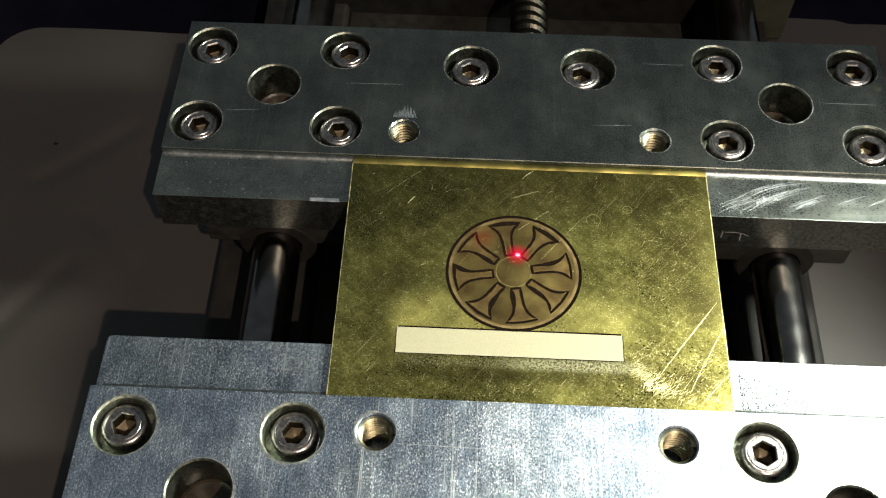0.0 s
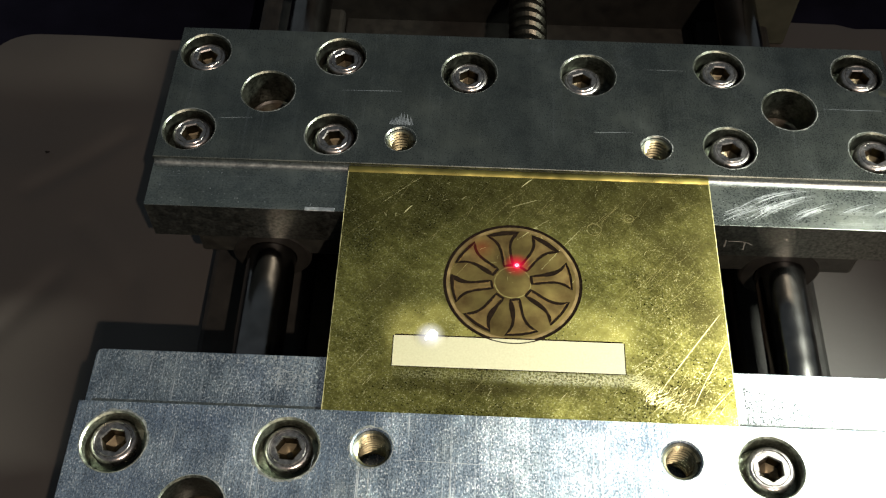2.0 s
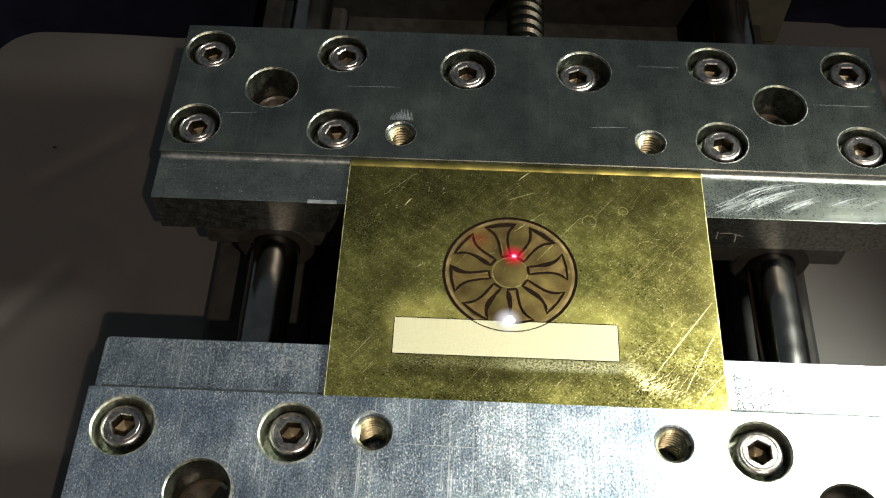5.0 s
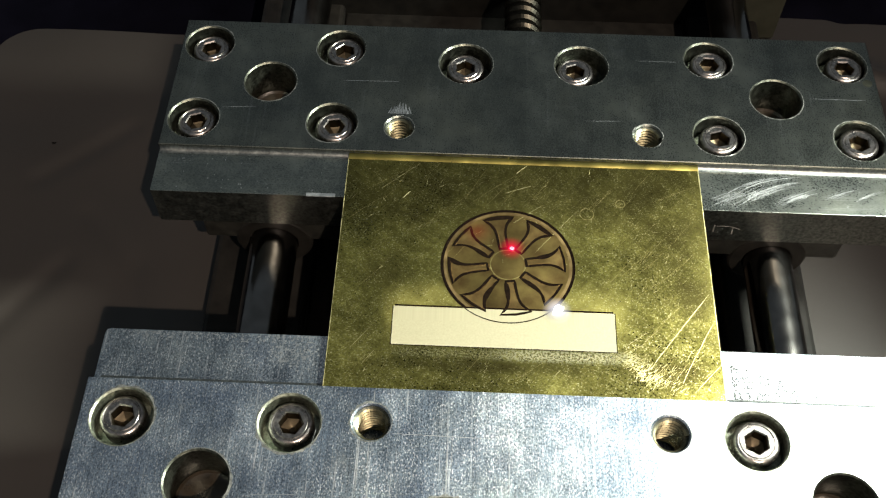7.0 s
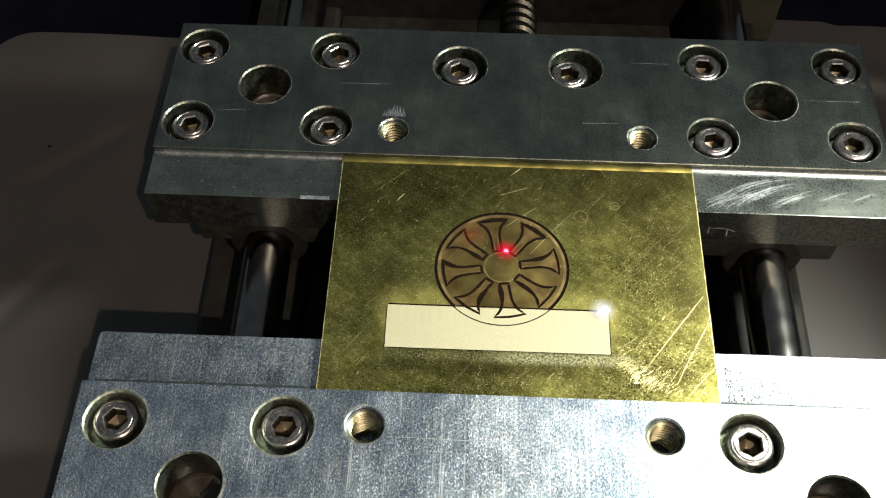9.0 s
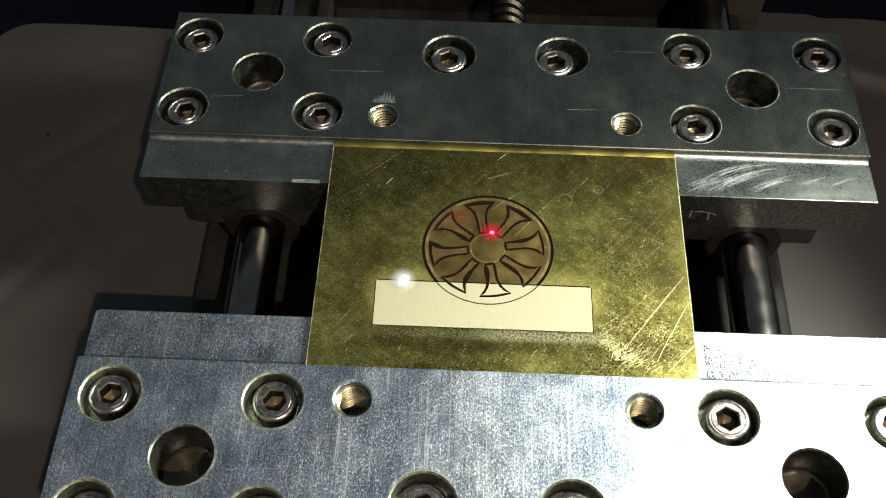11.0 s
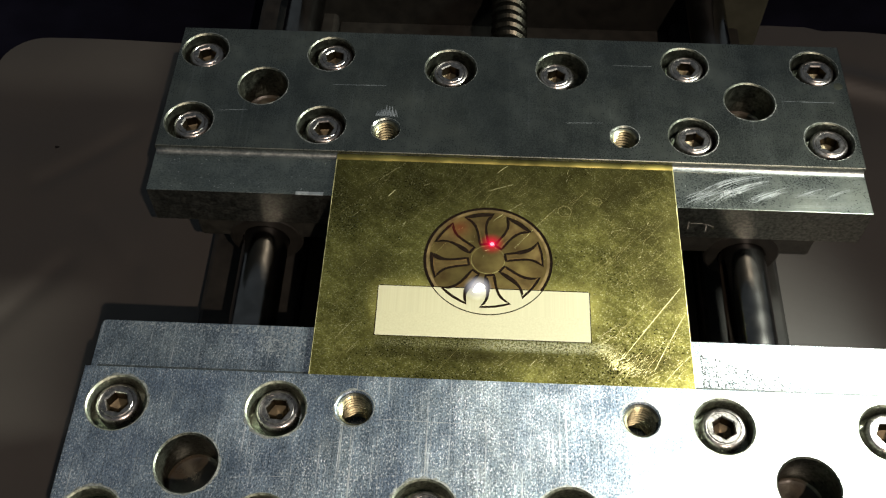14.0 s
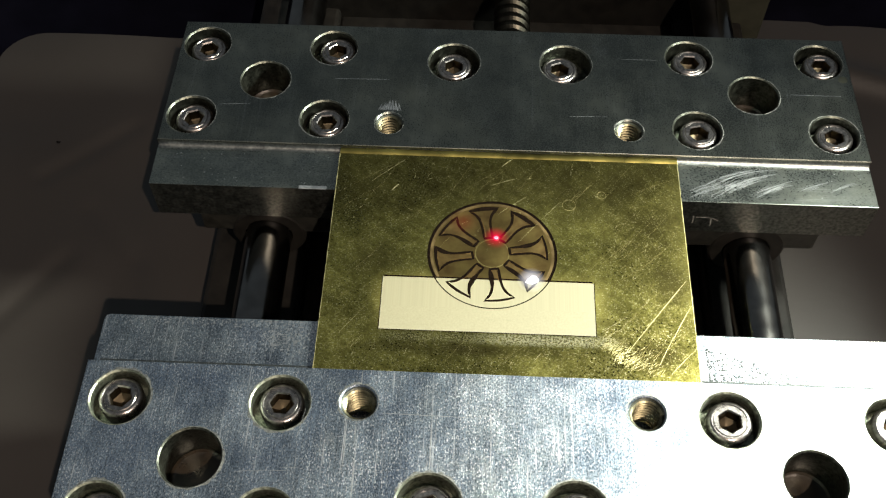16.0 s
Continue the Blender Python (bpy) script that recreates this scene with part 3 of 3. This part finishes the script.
for k in range(8):
    a = A0 + k * math.pi / 4
    half = arm_outline(0.82, 2.90, 3.7, 10.65)
    tip = [(10.6 + 0.35 * (1 - (s / 2.72) ** 2), s) for s in (1.6, 0.0, -1.6)]
    loop = [(r, w) for r, w in half] + tip + [(r, -w) for r, w in reversed(half)]
    swell = groove_rnd.random()
    bm = bmesh.new()
    bm.faces.new([bm.verts.new((*turned(p, a), 0.02)) for p in loop])
    part("arm", bm, M_TAN, brass_plate)
    bm = bmesh.new()
    ribbon(bm, [turned(p, a) for p in loop], [groove_rnd.uniform(0.44, 0.60) + 0.46 * max(0.0, math.cos(2 * math.pi * (i / len(loop) - swell))) ** 6 for i in range(len(loop))], 0.060)
    part("arm_groove", bm, M_BURN, brass_plate, "burnt black engraved outline")
    bm = bmesh.new()
    # a lighter brown line paints the lit side of the groove
    lip = [(r - 0.30, w - math.copysign(0.36, w) if abs(w) > 0.5 else w) for r, w in loop]
    ribbon(bm, [turned(p, a) for p in lip], 0.22, 0.036)
    part("groove_lit_side", bm, M_LIT_SIDE, brass_plate, "brown line painted as the groove's lit inner side")
part("ring_band", flat_ring(CR - 1.05, CR - 0.30, 0.030), M_BAND, brass_plate, "brown scorched ring band")
part("ring_groove", flat_ring(CR - 0.50, CR - 0.14, 0.036), M_BURN, brass_plate, "burnt black engraved ring")
part("ring_groove", flat_ring(CR - 0.14, CR + 0.08, 0.060), M_BURN, brass_plate, "thin engraved outer ring")
part("hub_ring", flat_ring(3.22, 3.40, 0.03), M_HUB, brass_plate, "pale engraved hub ring")

# the frosted field that grows by one scanned line at each pass
FX0, FX1, FY0, FY1, RISE = -24.65, 16.05, -41.8, -36.62, 0.2165
field = part("frosted_field", box(bmesh.new(), FX0, FX1, FY0, FY1, -0.3, 0.042), M_FROST, brass_plate, "pale matt field cleaned by the beam")
bm = box(bmesh.new(), FX0, FX1, 0, RISE + 0.004, -0.3, 0.0)
for x0, x1 in ((FX0 - 0.16, FX0 - 0.001), (FX1 + 0.001, FX1 + 0.16)):
    have = len(bm.faces)
    box(bm, x0, x1, 0, RISE + 0.004, -0.3, -0.004)
    bm.faces.ensure_lookup_table()
    for f in bm.faces[have:]:
        f.material_index = 1
LINE = mesh_of("scan_line", bm, M_FROST)
LINE.materials.append(M_BURN)
bm = bmesh.new()
for b in ((FX0 - 0.16, FX0 - 0.002, FY0, FY1), (FX1 + 0.002, FX1 + 0.16, FY0, FY1), (FX0 - 0.16, FX1 + 0.16, FY0 - 0.14, FY0 - 0.002)):
    box(bm, *b, -0.3, 0.036)
part("field_border", bm, M_BURN, field, "thin scorched border")
PASSES = 31
scan_lines = [part("scan_line", LINE, None, field) for _ in range(PASSES)]
# soot along the growing edge
soot = part("soot_edge", box(bmesh.new(), FX0 + 0.2, FX1 - 0.2, 0, 0.32, -0.25, 0.0), M_BURN, field, "thin soot line ahead of the beam")

# ---------- the beam's spark and the red pointer ----------


def burst(seed, r, flat, points):
    """A ragged little burst of light."""
    rnd = random.Random(seed)
    bm = bmesh.new()
    bmesh.ops.create_icosphere(bm, subdivisions=3, radius=r)
    spikes = [Vector((rnd.gauss(0, 1), rnd.gauss(0, 0.7), abs(rnd.gauss(0, 0.5)))).normalized() for _ in range(points)]
    for v in bm.verts:
        d = v.co.normalized()
        k = 0.75 + sum(max(0.0, d.dot(s)) ** 14 for s in spikes) * 0.55
        v.co = Vector((v.co.x * k * 1.6, v.co.y * k, max(v.co.z * k * flat, -0.1)))
    return bm


def halo_mat(name, colour, strength, reach, cover=1.0):
    """A painted halo: emission that thins out with the distance from the object's own centre."""
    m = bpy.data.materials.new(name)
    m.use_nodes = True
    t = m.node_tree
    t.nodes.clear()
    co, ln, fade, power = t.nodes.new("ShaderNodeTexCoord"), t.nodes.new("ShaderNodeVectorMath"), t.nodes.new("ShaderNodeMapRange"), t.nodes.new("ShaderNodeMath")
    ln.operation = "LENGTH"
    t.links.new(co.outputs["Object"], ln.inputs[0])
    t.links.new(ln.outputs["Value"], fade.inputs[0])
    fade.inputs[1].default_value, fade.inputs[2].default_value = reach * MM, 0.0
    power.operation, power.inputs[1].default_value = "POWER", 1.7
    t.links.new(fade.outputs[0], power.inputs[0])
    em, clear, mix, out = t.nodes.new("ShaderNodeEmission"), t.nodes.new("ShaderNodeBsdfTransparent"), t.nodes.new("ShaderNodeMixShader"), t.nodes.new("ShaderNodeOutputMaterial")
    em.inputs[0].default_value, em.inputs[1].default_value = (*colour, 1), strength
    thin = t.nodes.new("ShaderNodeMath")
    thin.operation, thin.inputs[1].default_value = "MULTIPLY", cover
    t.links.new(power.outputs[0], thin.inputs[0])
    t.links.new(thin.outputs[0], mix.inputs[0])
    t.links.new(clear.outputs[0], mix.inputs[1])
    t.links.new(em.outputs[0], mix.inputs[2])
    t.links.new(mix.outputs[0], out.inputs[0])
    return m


def halo_disc(r, z, n=32):
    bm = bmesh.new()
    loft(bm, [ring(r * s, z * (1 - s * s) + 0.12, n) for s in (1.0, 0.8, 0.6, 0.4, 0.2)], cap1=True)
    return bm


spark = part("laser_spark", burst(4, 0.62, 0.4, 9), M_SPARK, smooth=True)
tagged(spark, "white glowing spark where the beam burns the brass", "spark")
# soft glare round the spark, painted as a fading emissive disc
part("halo_disc", halo_disc(3.0, 0.5), halo_mat("spark_halo", (0.95, 0.94, 1.0), 1.5, 3.0), spark, "painted bluish halo round the spark", True)
# emissive shapes stand in for the red light landing on the brass
pointer = thing("pointer_spot", "bright red laser pointer spot on the brass", "light spot", (-2.87, -20.17, PZ + 0.05))
bm = bmesh.new()
loft(bm, [ring(0.42, 0.06, 20), ring(0.34, 0.16, 20), ring(0.15, 0.22, 20)], cap1=True)
part("core", bm, M_REDCORE, pointer, "pink white core", True)
bm = bmesh.new()
loft(bm, [ring(0.62, 0.02, 24), ring(0.5, 0.10, 24), ring(0.4, 0.12, 24)])
part("halo", bm, M_RED, pointer, "red rim", True)
part("glow", halo_disc(3.0, 0.2), halo_mat("pointer_glow", (1.0, 0.01, 0.06), 1.1, 2.8), pointer, "faint painted red glow", True)

# one more emissive disc, put in for a faint red reflection
part("stray_glow", halo_disc(3.4, 0.1), halo_mat("pointer_stray", (1.0, 0.02, 0.03), 0.5, 3.4, 0.20), pointer, "painted patch of faint red reflection", True, (-6.6, 3.6, -0.02))
# glowing strip laid on the plate for the sweeping red light
streak = part("pointer_streak", box(bmesh.new(), 0, 13.5, -0.13, 0.13, -0.02, 0.0), glow("pointer_streak_light", (1.0, 0.06, 0.05), 0.55))
tagged(streak, "thin red streak of the pointer swinging back", "light streak")

# ---------- scratches, nicks and crumbs ----------


def scratches(spots, z, seed):
    rnd = random.Random(seed)
    bm = bmesh.new()
    for x, y, length, angle, width, bend in spots:
        n = 5
        a = radians(angle)
        pts = []
        for i in range(n + 1):
            s = (i / n - 0.5) * length
            b = bend * (1 - (2 * i / n - 1) ** 2)
            pts.append((x + s * math.cos(a) - b * math.sin(a), y + s * math.sin(a) + b * math.cos(a)))
        ribbon(bm, pts, [width * (0.3 + 0.7 * math.sin(math.pi * (i + 0.5) / (n + 1))) for i in range(n + 1)], z + rnd.uniform(0, 0.006), False)
    return bm


rnd = random.Random(11)
spots = []
for _ in range(210):
    spots.append((rnd.uniform(PX0 + 2, PX1 - 2), rnd.uniform(PY0 + 2, PY1 - 2), rnd.uniform(0.3, 1.5), rnd.gauss(48, 28), rnd.uniform(0.025, 0.06), rnd.uniform(-0.1, 0.1)))
# the rubbed corner: many short thin strokes, densest near the middle
for _ in range(190):
    along = rnd.gauss(0, 1)
    spots.append((21.0 + 2.6 * along + rnd.gauss(0, 0.9), -45.2 - 1.7 * along + rnd.gauss(0, 1.0), rnd.uniform(0.3, 2.4) * rnd.uniform(0.5, 1.2), rnd.choice((38, 40, 28, 50)) + rnd.gauss(0, 9), rnd.uniform(0.025, 0.075), rnd.uniform(-0.15, 0.15)))
for _ in range(34):
    spots.append((20.6 + rnd.gauss(0, 0.5), -46.3 + rnd.gauss(0, 0.45), rnd.uniform(0.3, 0.8), rnd.uniform(0, 180), rnd.uniform(0.06, 0.14), 0))
for _ in range(24):
    spots.append((rnd.gauss(28, 3.2), rnd.gauss(-43, 4), rnd.uniform(0.6, 3.0), rnd.gauss(52, 6), rnd.uniform(0.02, 0.05), rnd.uniform(-0.15, 0.15)))
# the long strokes, end to end
for xa, ya, xb, yb, wide in ((21.9, -44.8, 33.9, -28.8, 0.13), (27.4, -47.5, 30.6, -41.2, 0.10), (30.5, -41.6, 34.4, -34.4, 0.12), (29.3, -49.4, 34.4, -43.8, 0.09), (-28.8, -6.9, -21.4, -0.2, 0.06), (-35.2, -23.4, -25.7, -9.3, 0.06),
                             (-24.4, -9.1, -23.0, -7.3, 0.22), (-2.0, -2.0, 0.3, 0.2, 0.15), (-3.9, -6.9, 1.3, -4.9, 0.10), (1.6, -20.9, 9.9, -10.8, 0.07), (-2.8, -14.4, 3.2, -9.6, 0.09), (17.6, -40.6, 22.0, -37.4, 0.06), (17.8, -42.0, 21.6, -39.6, 0.06),
                             (-32, -43, -28.6, -38.4, 0.08), (-29.6, -46, -27.4, -43, 0.07), (4.5, -47.4, 5.8, -45.8, 0.10)):
    spots.append(((xa + xb) / 2, (ya + yb) / 2, math.hypot(xb - xa, yb - ya), math.degrees(math.atan2(yb - ya, xb - xa)), wide, 0.06))
spots = [s for s in spots if not (FX0 - 1 < s[0] < FX1 + 1 and FY0 - 1 < s[1] < -28) and abs(s[0]) < 36 and PX0 + 0.36 * s[2] < s[0] < PX1 - 0.03 * s[2] and PY0 + 0.40 * s[2] < s[1] < PY1 - 0.40 * s[2]]
fine = []
while len(fine) < 75:
    x, y, l = rnd.uniform(PX0 + 3, PX1 - 3), rnd.uniform(PY0 + 3, PY1 - 3), rnd.uniform(2.5, 12)
    s = 0.42 * l
    if PX0 + s < x < PX1 - s and PY0 + s < y < PY1 - s and not (FX0 - s < x < FX1 + s and FY0 - s < y < -29 + s):
        fine.append((x, y, l, rnd.gauss(47, 7), rnd.uniform(0.025, 0.055), rnd.uniform(-0.25, 0.25)))
tagged(part("hairline", scratches(fine, 0.008, 14), M_RIM, brass_plate, "long fine hairline scratches"), kind="stuff")
marks = part("scratching", scratches(spots, 0.014, 2), M_SCRATCH, brass_plate, "bright diagonal scratches in the brass")
tagged(marks, kind="stuff")

back_jaw, front_jaw = [o for o in scene.objects if o.name.startswith("vise_jaw")]
rnd = random.Random(21)
# curved mill marks on the back jaw's ledge, beside the plate
bm = bmesh.new()
for xa, ya, xm, ym, xb, yb, count, loose in ((38.6, -6.8, 45.5, 0.2, 56.5, 0.5, 16, 0.9), (54.0, 0.9, 62.0, 0.9, 72.0, -0.9, 4, 0.3), (42.5, -7.2, 47.5, -2.6, 54.5, -1.0, 22, 1.2), (36.2, -7.6, 40, -5.2, 45, -3.6, 16, 1.5),
                                             (49.5, -7.3, 53.0, -4.4, 58.5, -2.8, 14, 0.9), (59.0, -6.2, 62.0, -3.6, 67.5, -2.2, 8, 0.7), (65.5, -5.6, 68.5, -3.4, 72.6, -2.4, 5, 0.5)):
    for _ in range(count):
        dx, dy, s0, s1 = rnd.gauss(0, loose), rnd.gauss(0, 0.35 * loose), rnd.uniform(0, 0.35), rnd.uniform(0.6, 1.0)
        pts = []
        for i in range(13):
            u = s0 + (s1 - s0) * i / 12
            pts.append(((1 - u) ** 2 * xa + 2 * u * (1 - u) * xm + u * u * xb + dx, (1 - u) ** 2 * ya + 2 * u * (1 - u) * ym + u * u * yb + dy))
        if all(35.2 < x < 74.5 and -8.5 < y < 0.6 for x, y in pts):
            w = rnd.uniform(0.035, 0.10)
            ribbon(bm, pts, [w * (0.25 + 0.75 * math.sin(math.pi * (i + 0.5) / 13)) for i in range(13)], Z_LEDGE + 0.008 + rnd.uniform(0, 0.006), False)
tagged(part("milling", bm, M_NICK, back_jaw, "bright curved mill marks"), kind="stuff")
# pale bar that paints a reflection on the ledge's chamfer
bm = bmesh.new()
box(bm, -43.8, -38.0, -8.85, -8.0, Z_LEDGE - 0.3, Z_LEDGE + 0.02, 0.05)
part("chamfer_gleam", bm, M_NICK, back_jaw, "pale bar painted for the ledge's gleaming chamfer")
bm = bmesh.new()
for pts in ([(38.4, -6.4), (38.5, -8.8)], [(38.9, -6.9), (41.0, -6.8), (42.6, -7.2), (43.8, -7.9)], [(42.2, -7.3), (42.4, -9.6)]):
    ribbon(bm, pts, 0.26, 0, False)
bmesh.ops.rotate(bm, matrix=Matrix.Rotation(radians(90), 3, "X"), verts=bm.verts)
bmesh.ops.translate(bm, vec=(0, LEDGE - 0.015, 0), verts=bm.verts)
part("stamped_mark", bm, M_MARK, back_jaw, "small stamped mark")
# the dent is a nearly flat disc; its shade is dark colour
bm = bmesh.new()
loft(bm, [ring(1.0, 0.006, 24), ring(0.8, 0.012, 24), ring(0.5, 0.008, 24)], cap1=True)
part("dent", bm, M_RECESS_SHADE, back_jaw, "small dark dent", at=(73.1, 25.2, 0))


def jaw_scratches(jaw, flip, count, seed, lines, avoid):
    rnd = random.Random(seed)
    out = [(x, flip * y, l, a, w, 0.0) for x, y, l, a, w in lines]
    while len(out) < count:
        x, y = rnd.uniform(-72, 72), rnd.uniform(4, 35)
        if all((x - hx) ** 2 + (y - hy) ** 2 > (hr + 2.2) ** 2 for hx, hy, hr in avoid):
            out.append((x, flip * y, rnd.uniform(0.3, 1.5), rnd.choice((0, 90, 60, 120)) + rnd.gauss(0, 14), rnd.uniform(0.03, 0.07), 0))
    tagged(part("scratching", scratches(out, 0.008, seed), M_NICK, jaw, "fine bright scratches"), kind="stuff")


HOLES = [(x, y, 5.6) for y in (9.1, 30.4) for x in (-69, -40.2, 39.6, 68.6)] + [(-12.9, 27.0, 6), (12.0, 27.4, 6), (-54.4, 20, 5.8), (52.9, 19.8, 5.8), (-26.2, 8.4, 3.3), (25, 8.4, 3.3)]


def long_lines(seed):
    """Long faint tool marks, most of them along the jaw's short side."""
    rnd = random.Random(seed)
    out = []
    for _ in range(46):
        x, y, l = rnd.uniform(-70, 66), rnd.uniform(12, 25), rnd.uniform(3, 12)
        a = 90 + rnd.gauss(0, 2) if rnd.random() < 0.7 else rnd.gauss(0, 2)
        clear = all(abs(x - hx) > hr + (0.8 if a > 45 else l / 2) or abs(y - hy) > hr + (l / 2 if a > 45 else 0.8) for hx, hy, hr in HOLES)
        if clear:
            out.append((x, y, l, a, rnd.uniform(0.05, 0.13)))
    return out


def smear_len(i):
    return (1.2 + 2.4 * abs(math.sin(i * 12.9)) * abs(math.cos(i * 0.37 + 0.4))) * (1.25 - abs(i) / 40)


jaw_scratches(back_jaw, 1, 50, 5, [(66, 20.2, 12, 0, 0.14), (28, 29.5, 9, 0, 0.10), (-33, 21, 12, 1, 0.12), (16.5, 12, 8, 2, 0.1), (-60, 12.5, 7, 4, 0.1)]
              + [(-26.3 + 0.085 * i, 12.0 + 0.5 * smear_len(i), smear_len(i), 88 + 0.7 * i, 0.05 + 0.05 * abs(math.sin(i * 3.7))) for i in range(-27, 28)], HOLES)
jaw_scratches(front_jaw, -1, 200, 6, [(-13, 16.5, 9.0, 90, 0.22), (11.7, 15.5, 10, 90, 0.14), (-14, 10.5, 17, -1, 0.12), (-54.6, 30, 7, 82, 0.14), (-36, 13, 6, 80, 0.10), (-26.3, 14.5, 4.5, 90, 0.14), (-26.0, 3.6, 2.6, 90, 0.2),
              (38, 15.8, 14, -1, 0.10), (57, 6.0, 10, 0, 0.10), (3, 26, 6, 5, 0.1), (-43, 22, 5, 3, 0.1)] + long_lines(31), HOLES)

# pale ribbons put the light caught by the plate's edges into colour
for x0, y0, x1, y1 in ((PX0 + 0.12, PY0 + 0.2, PX0 + 0.12, PY1 - 0.2), (PX1 - 0.12, PY0 + 0.2, PX1 - 0.12, PY1 - 0.2), (PX0 + 0.2, PY1 - 0.14, PX1 - 0.2, PY1 - 0.14)):
    pts = [(x0 + (x1 - x0) * i / 60, y0 + (y1 - y0) * i / 60) for i in range(61)]
    bm = bmesh.new()
    ribbon(bm, pts, [rnd.uniform(0.04, 0.20) for _ in pts], 0.02, False)
    part("edge_highlight", bm, M_SCRATCH, brass_plate, "pale highlight painted along the plate's edge")
for x, y, r in ((11.8, -11.4, 1.35), (18.5, -8.6, 0.9)):
    bm = bmesh.new()
    loft(bm, [ring(r - 0.05, 0.010, 40, x, y), ring(r, 0.014, 40, x, y), ring(r + 0.05, 0.010, 40, x, y)])
    part("ring_mark", bm, M_RIM, brass_plate, "faint round mark in the brass")


def flecks(count, seed, z, place):
    """Many small flat chips; place() gives x, y and a size for each, or nothing."""
    rnd = random.Random(seed)
    bm = bmesh.new()
    for _ in range(count):
        spot = place(rnd)
        if spot:
            x, y, r = spot
            a0, h = rnd.uniform(0, 6.28), z + rnd.uniform(0, 0.006)
            bm.faces.new([bm.verts.new((x + r * k * math.cos(a0 + b), y + r * k * math.sin(a0 + b), h)) for b, k in ((0, 1.0), (1.5, rnd.uniform(0.3, 0.8)), (3.0, rnd.uniform(0.6, 1.0)), (4.6, rnd.uniform(0.3, 0.8)))])
    return bm


def dull_spot(rnd):
    """Thickest in the corner between the plate and the step, thinning out along the step."""
    x, y = 36.4 + 24 * rnd.random() ** 1.6, 0.1 + 7.6 * rnd.random() ** 1.5
    if y - 0.1 < 7.6 * (1 - (x - 36.2) / 26) and y < 8.2:
        return x + 0.7, y - 1.6, rnd.uniform(0.12, 0.34)


def scuff_spot(rnd):
    """Pale rubbing near the plate and along the ledge's free edge."""
    if rnd.random() < 0.45:
        x, y = -41.0 + rnd.gauss(0, 2.2), 4.6 + rnd.gauss(0, 1.3)
    else:
        x, y = rnd.uniform(-73, -38), 8.55 - 1.6 * rnd.random() ** 2.2
    if -75 < x < -36.2 and -1.4 < y < 8.5:
        return x, y, rnd.uniform(0.12, 0.36)


def crumb_spot(rnd):
    """Pale metal dust lying on the back ledge."""
    x = rnd.uniform(-74, -38) if rnd.random() < 0.7 else rnd.uniform(36, 74)
    return x, rnd.uniform(-8.4, 0.4), rnd.uniform(0.07, 0.20)


tagged(part("metal_dust", flecks(90, 53, Z_LEDGE + 0.010, crumb_spot), M_NICK, back_jaw, "pale metal dust on the ledge"), kind="stuff")
tagged(part("dull_patch", flecks(900, 51, Z_LEDGE + 0.010, dull_spot), M_PATCH, front_jaw, "wedge of dark grey flecks on the ledge"), kind="stuff")
tagged(part("scuffing", flecks(420, 52, Z_LEDGE + 0.010, scuff_spot), M_NICK, front_jaw, "pale scuffs on the ledge"), kind="stuff")

crumb = part("crumb", burst(9, 0.38, 0.6, 5), M_CRUMB)
crumb.location = (-0.1163, 0.0331, TABLE * MM + 0.0001)
tagged(crumb, "tiny dark crumb lying on the grey mat", "crumb")


def motions():
    """The spark sweeps from the field's far end to its near end; each sweep leaves one more line."""
    period, sweep, first = 0.5284, 0.488, 0.004
    rows, back, gone = [], [], (PZ - 4.0) * MM
    for f in range(0, 481):
        t = f / 30
        k = math.floor((t - first) / period)
        s = (t - first - k * period) / sweep
        x = FX1 - (FX1 - FX0) * min(s, 1.0)
        y = FY1 + RISE * (t / period) + 0.1
        on = s <= 0.985 and t > 0.01
        rows.append((t, pose(x * MM, y * MM, (PZ * MM + 0.00012) if on else gone, 0, 0, 47 * f % 40)))
        back.append((t, pose((FX0 + 0.8) * MM, (y + 0.3) * MM, gone if on or t < 0.1 else (PZ + 0.075) * MM, 0, 0, -0.3)))
    walk(spark, rows)
    walk(streak, back)
    for k, ob in enumerate(scan_lines):
        y = (FY1 + RISE * k - 0.002) * MM
        up, down = pose(0, y, 0.042 * MM), pose(0, y, -0.1 * MM)
        t = first + k * period + 0.25
        if t - 0.07 <= 0:
            walk(ob, [(0, down), (t, up), (16.0, up)])
        elif t >= 15.93:
            walk(ob, [(0, down), (16.0, down)])
        else:
            walk(ob, [(0, down), (t - 0.07, down), (t, up), (16.0, up)])
    walk(soot, [(t, pose(0, (FY1 + RISE * t / period) * MM, 0.034 * MM)) for t in (0, 4, 8, 12, 16)])


motions()
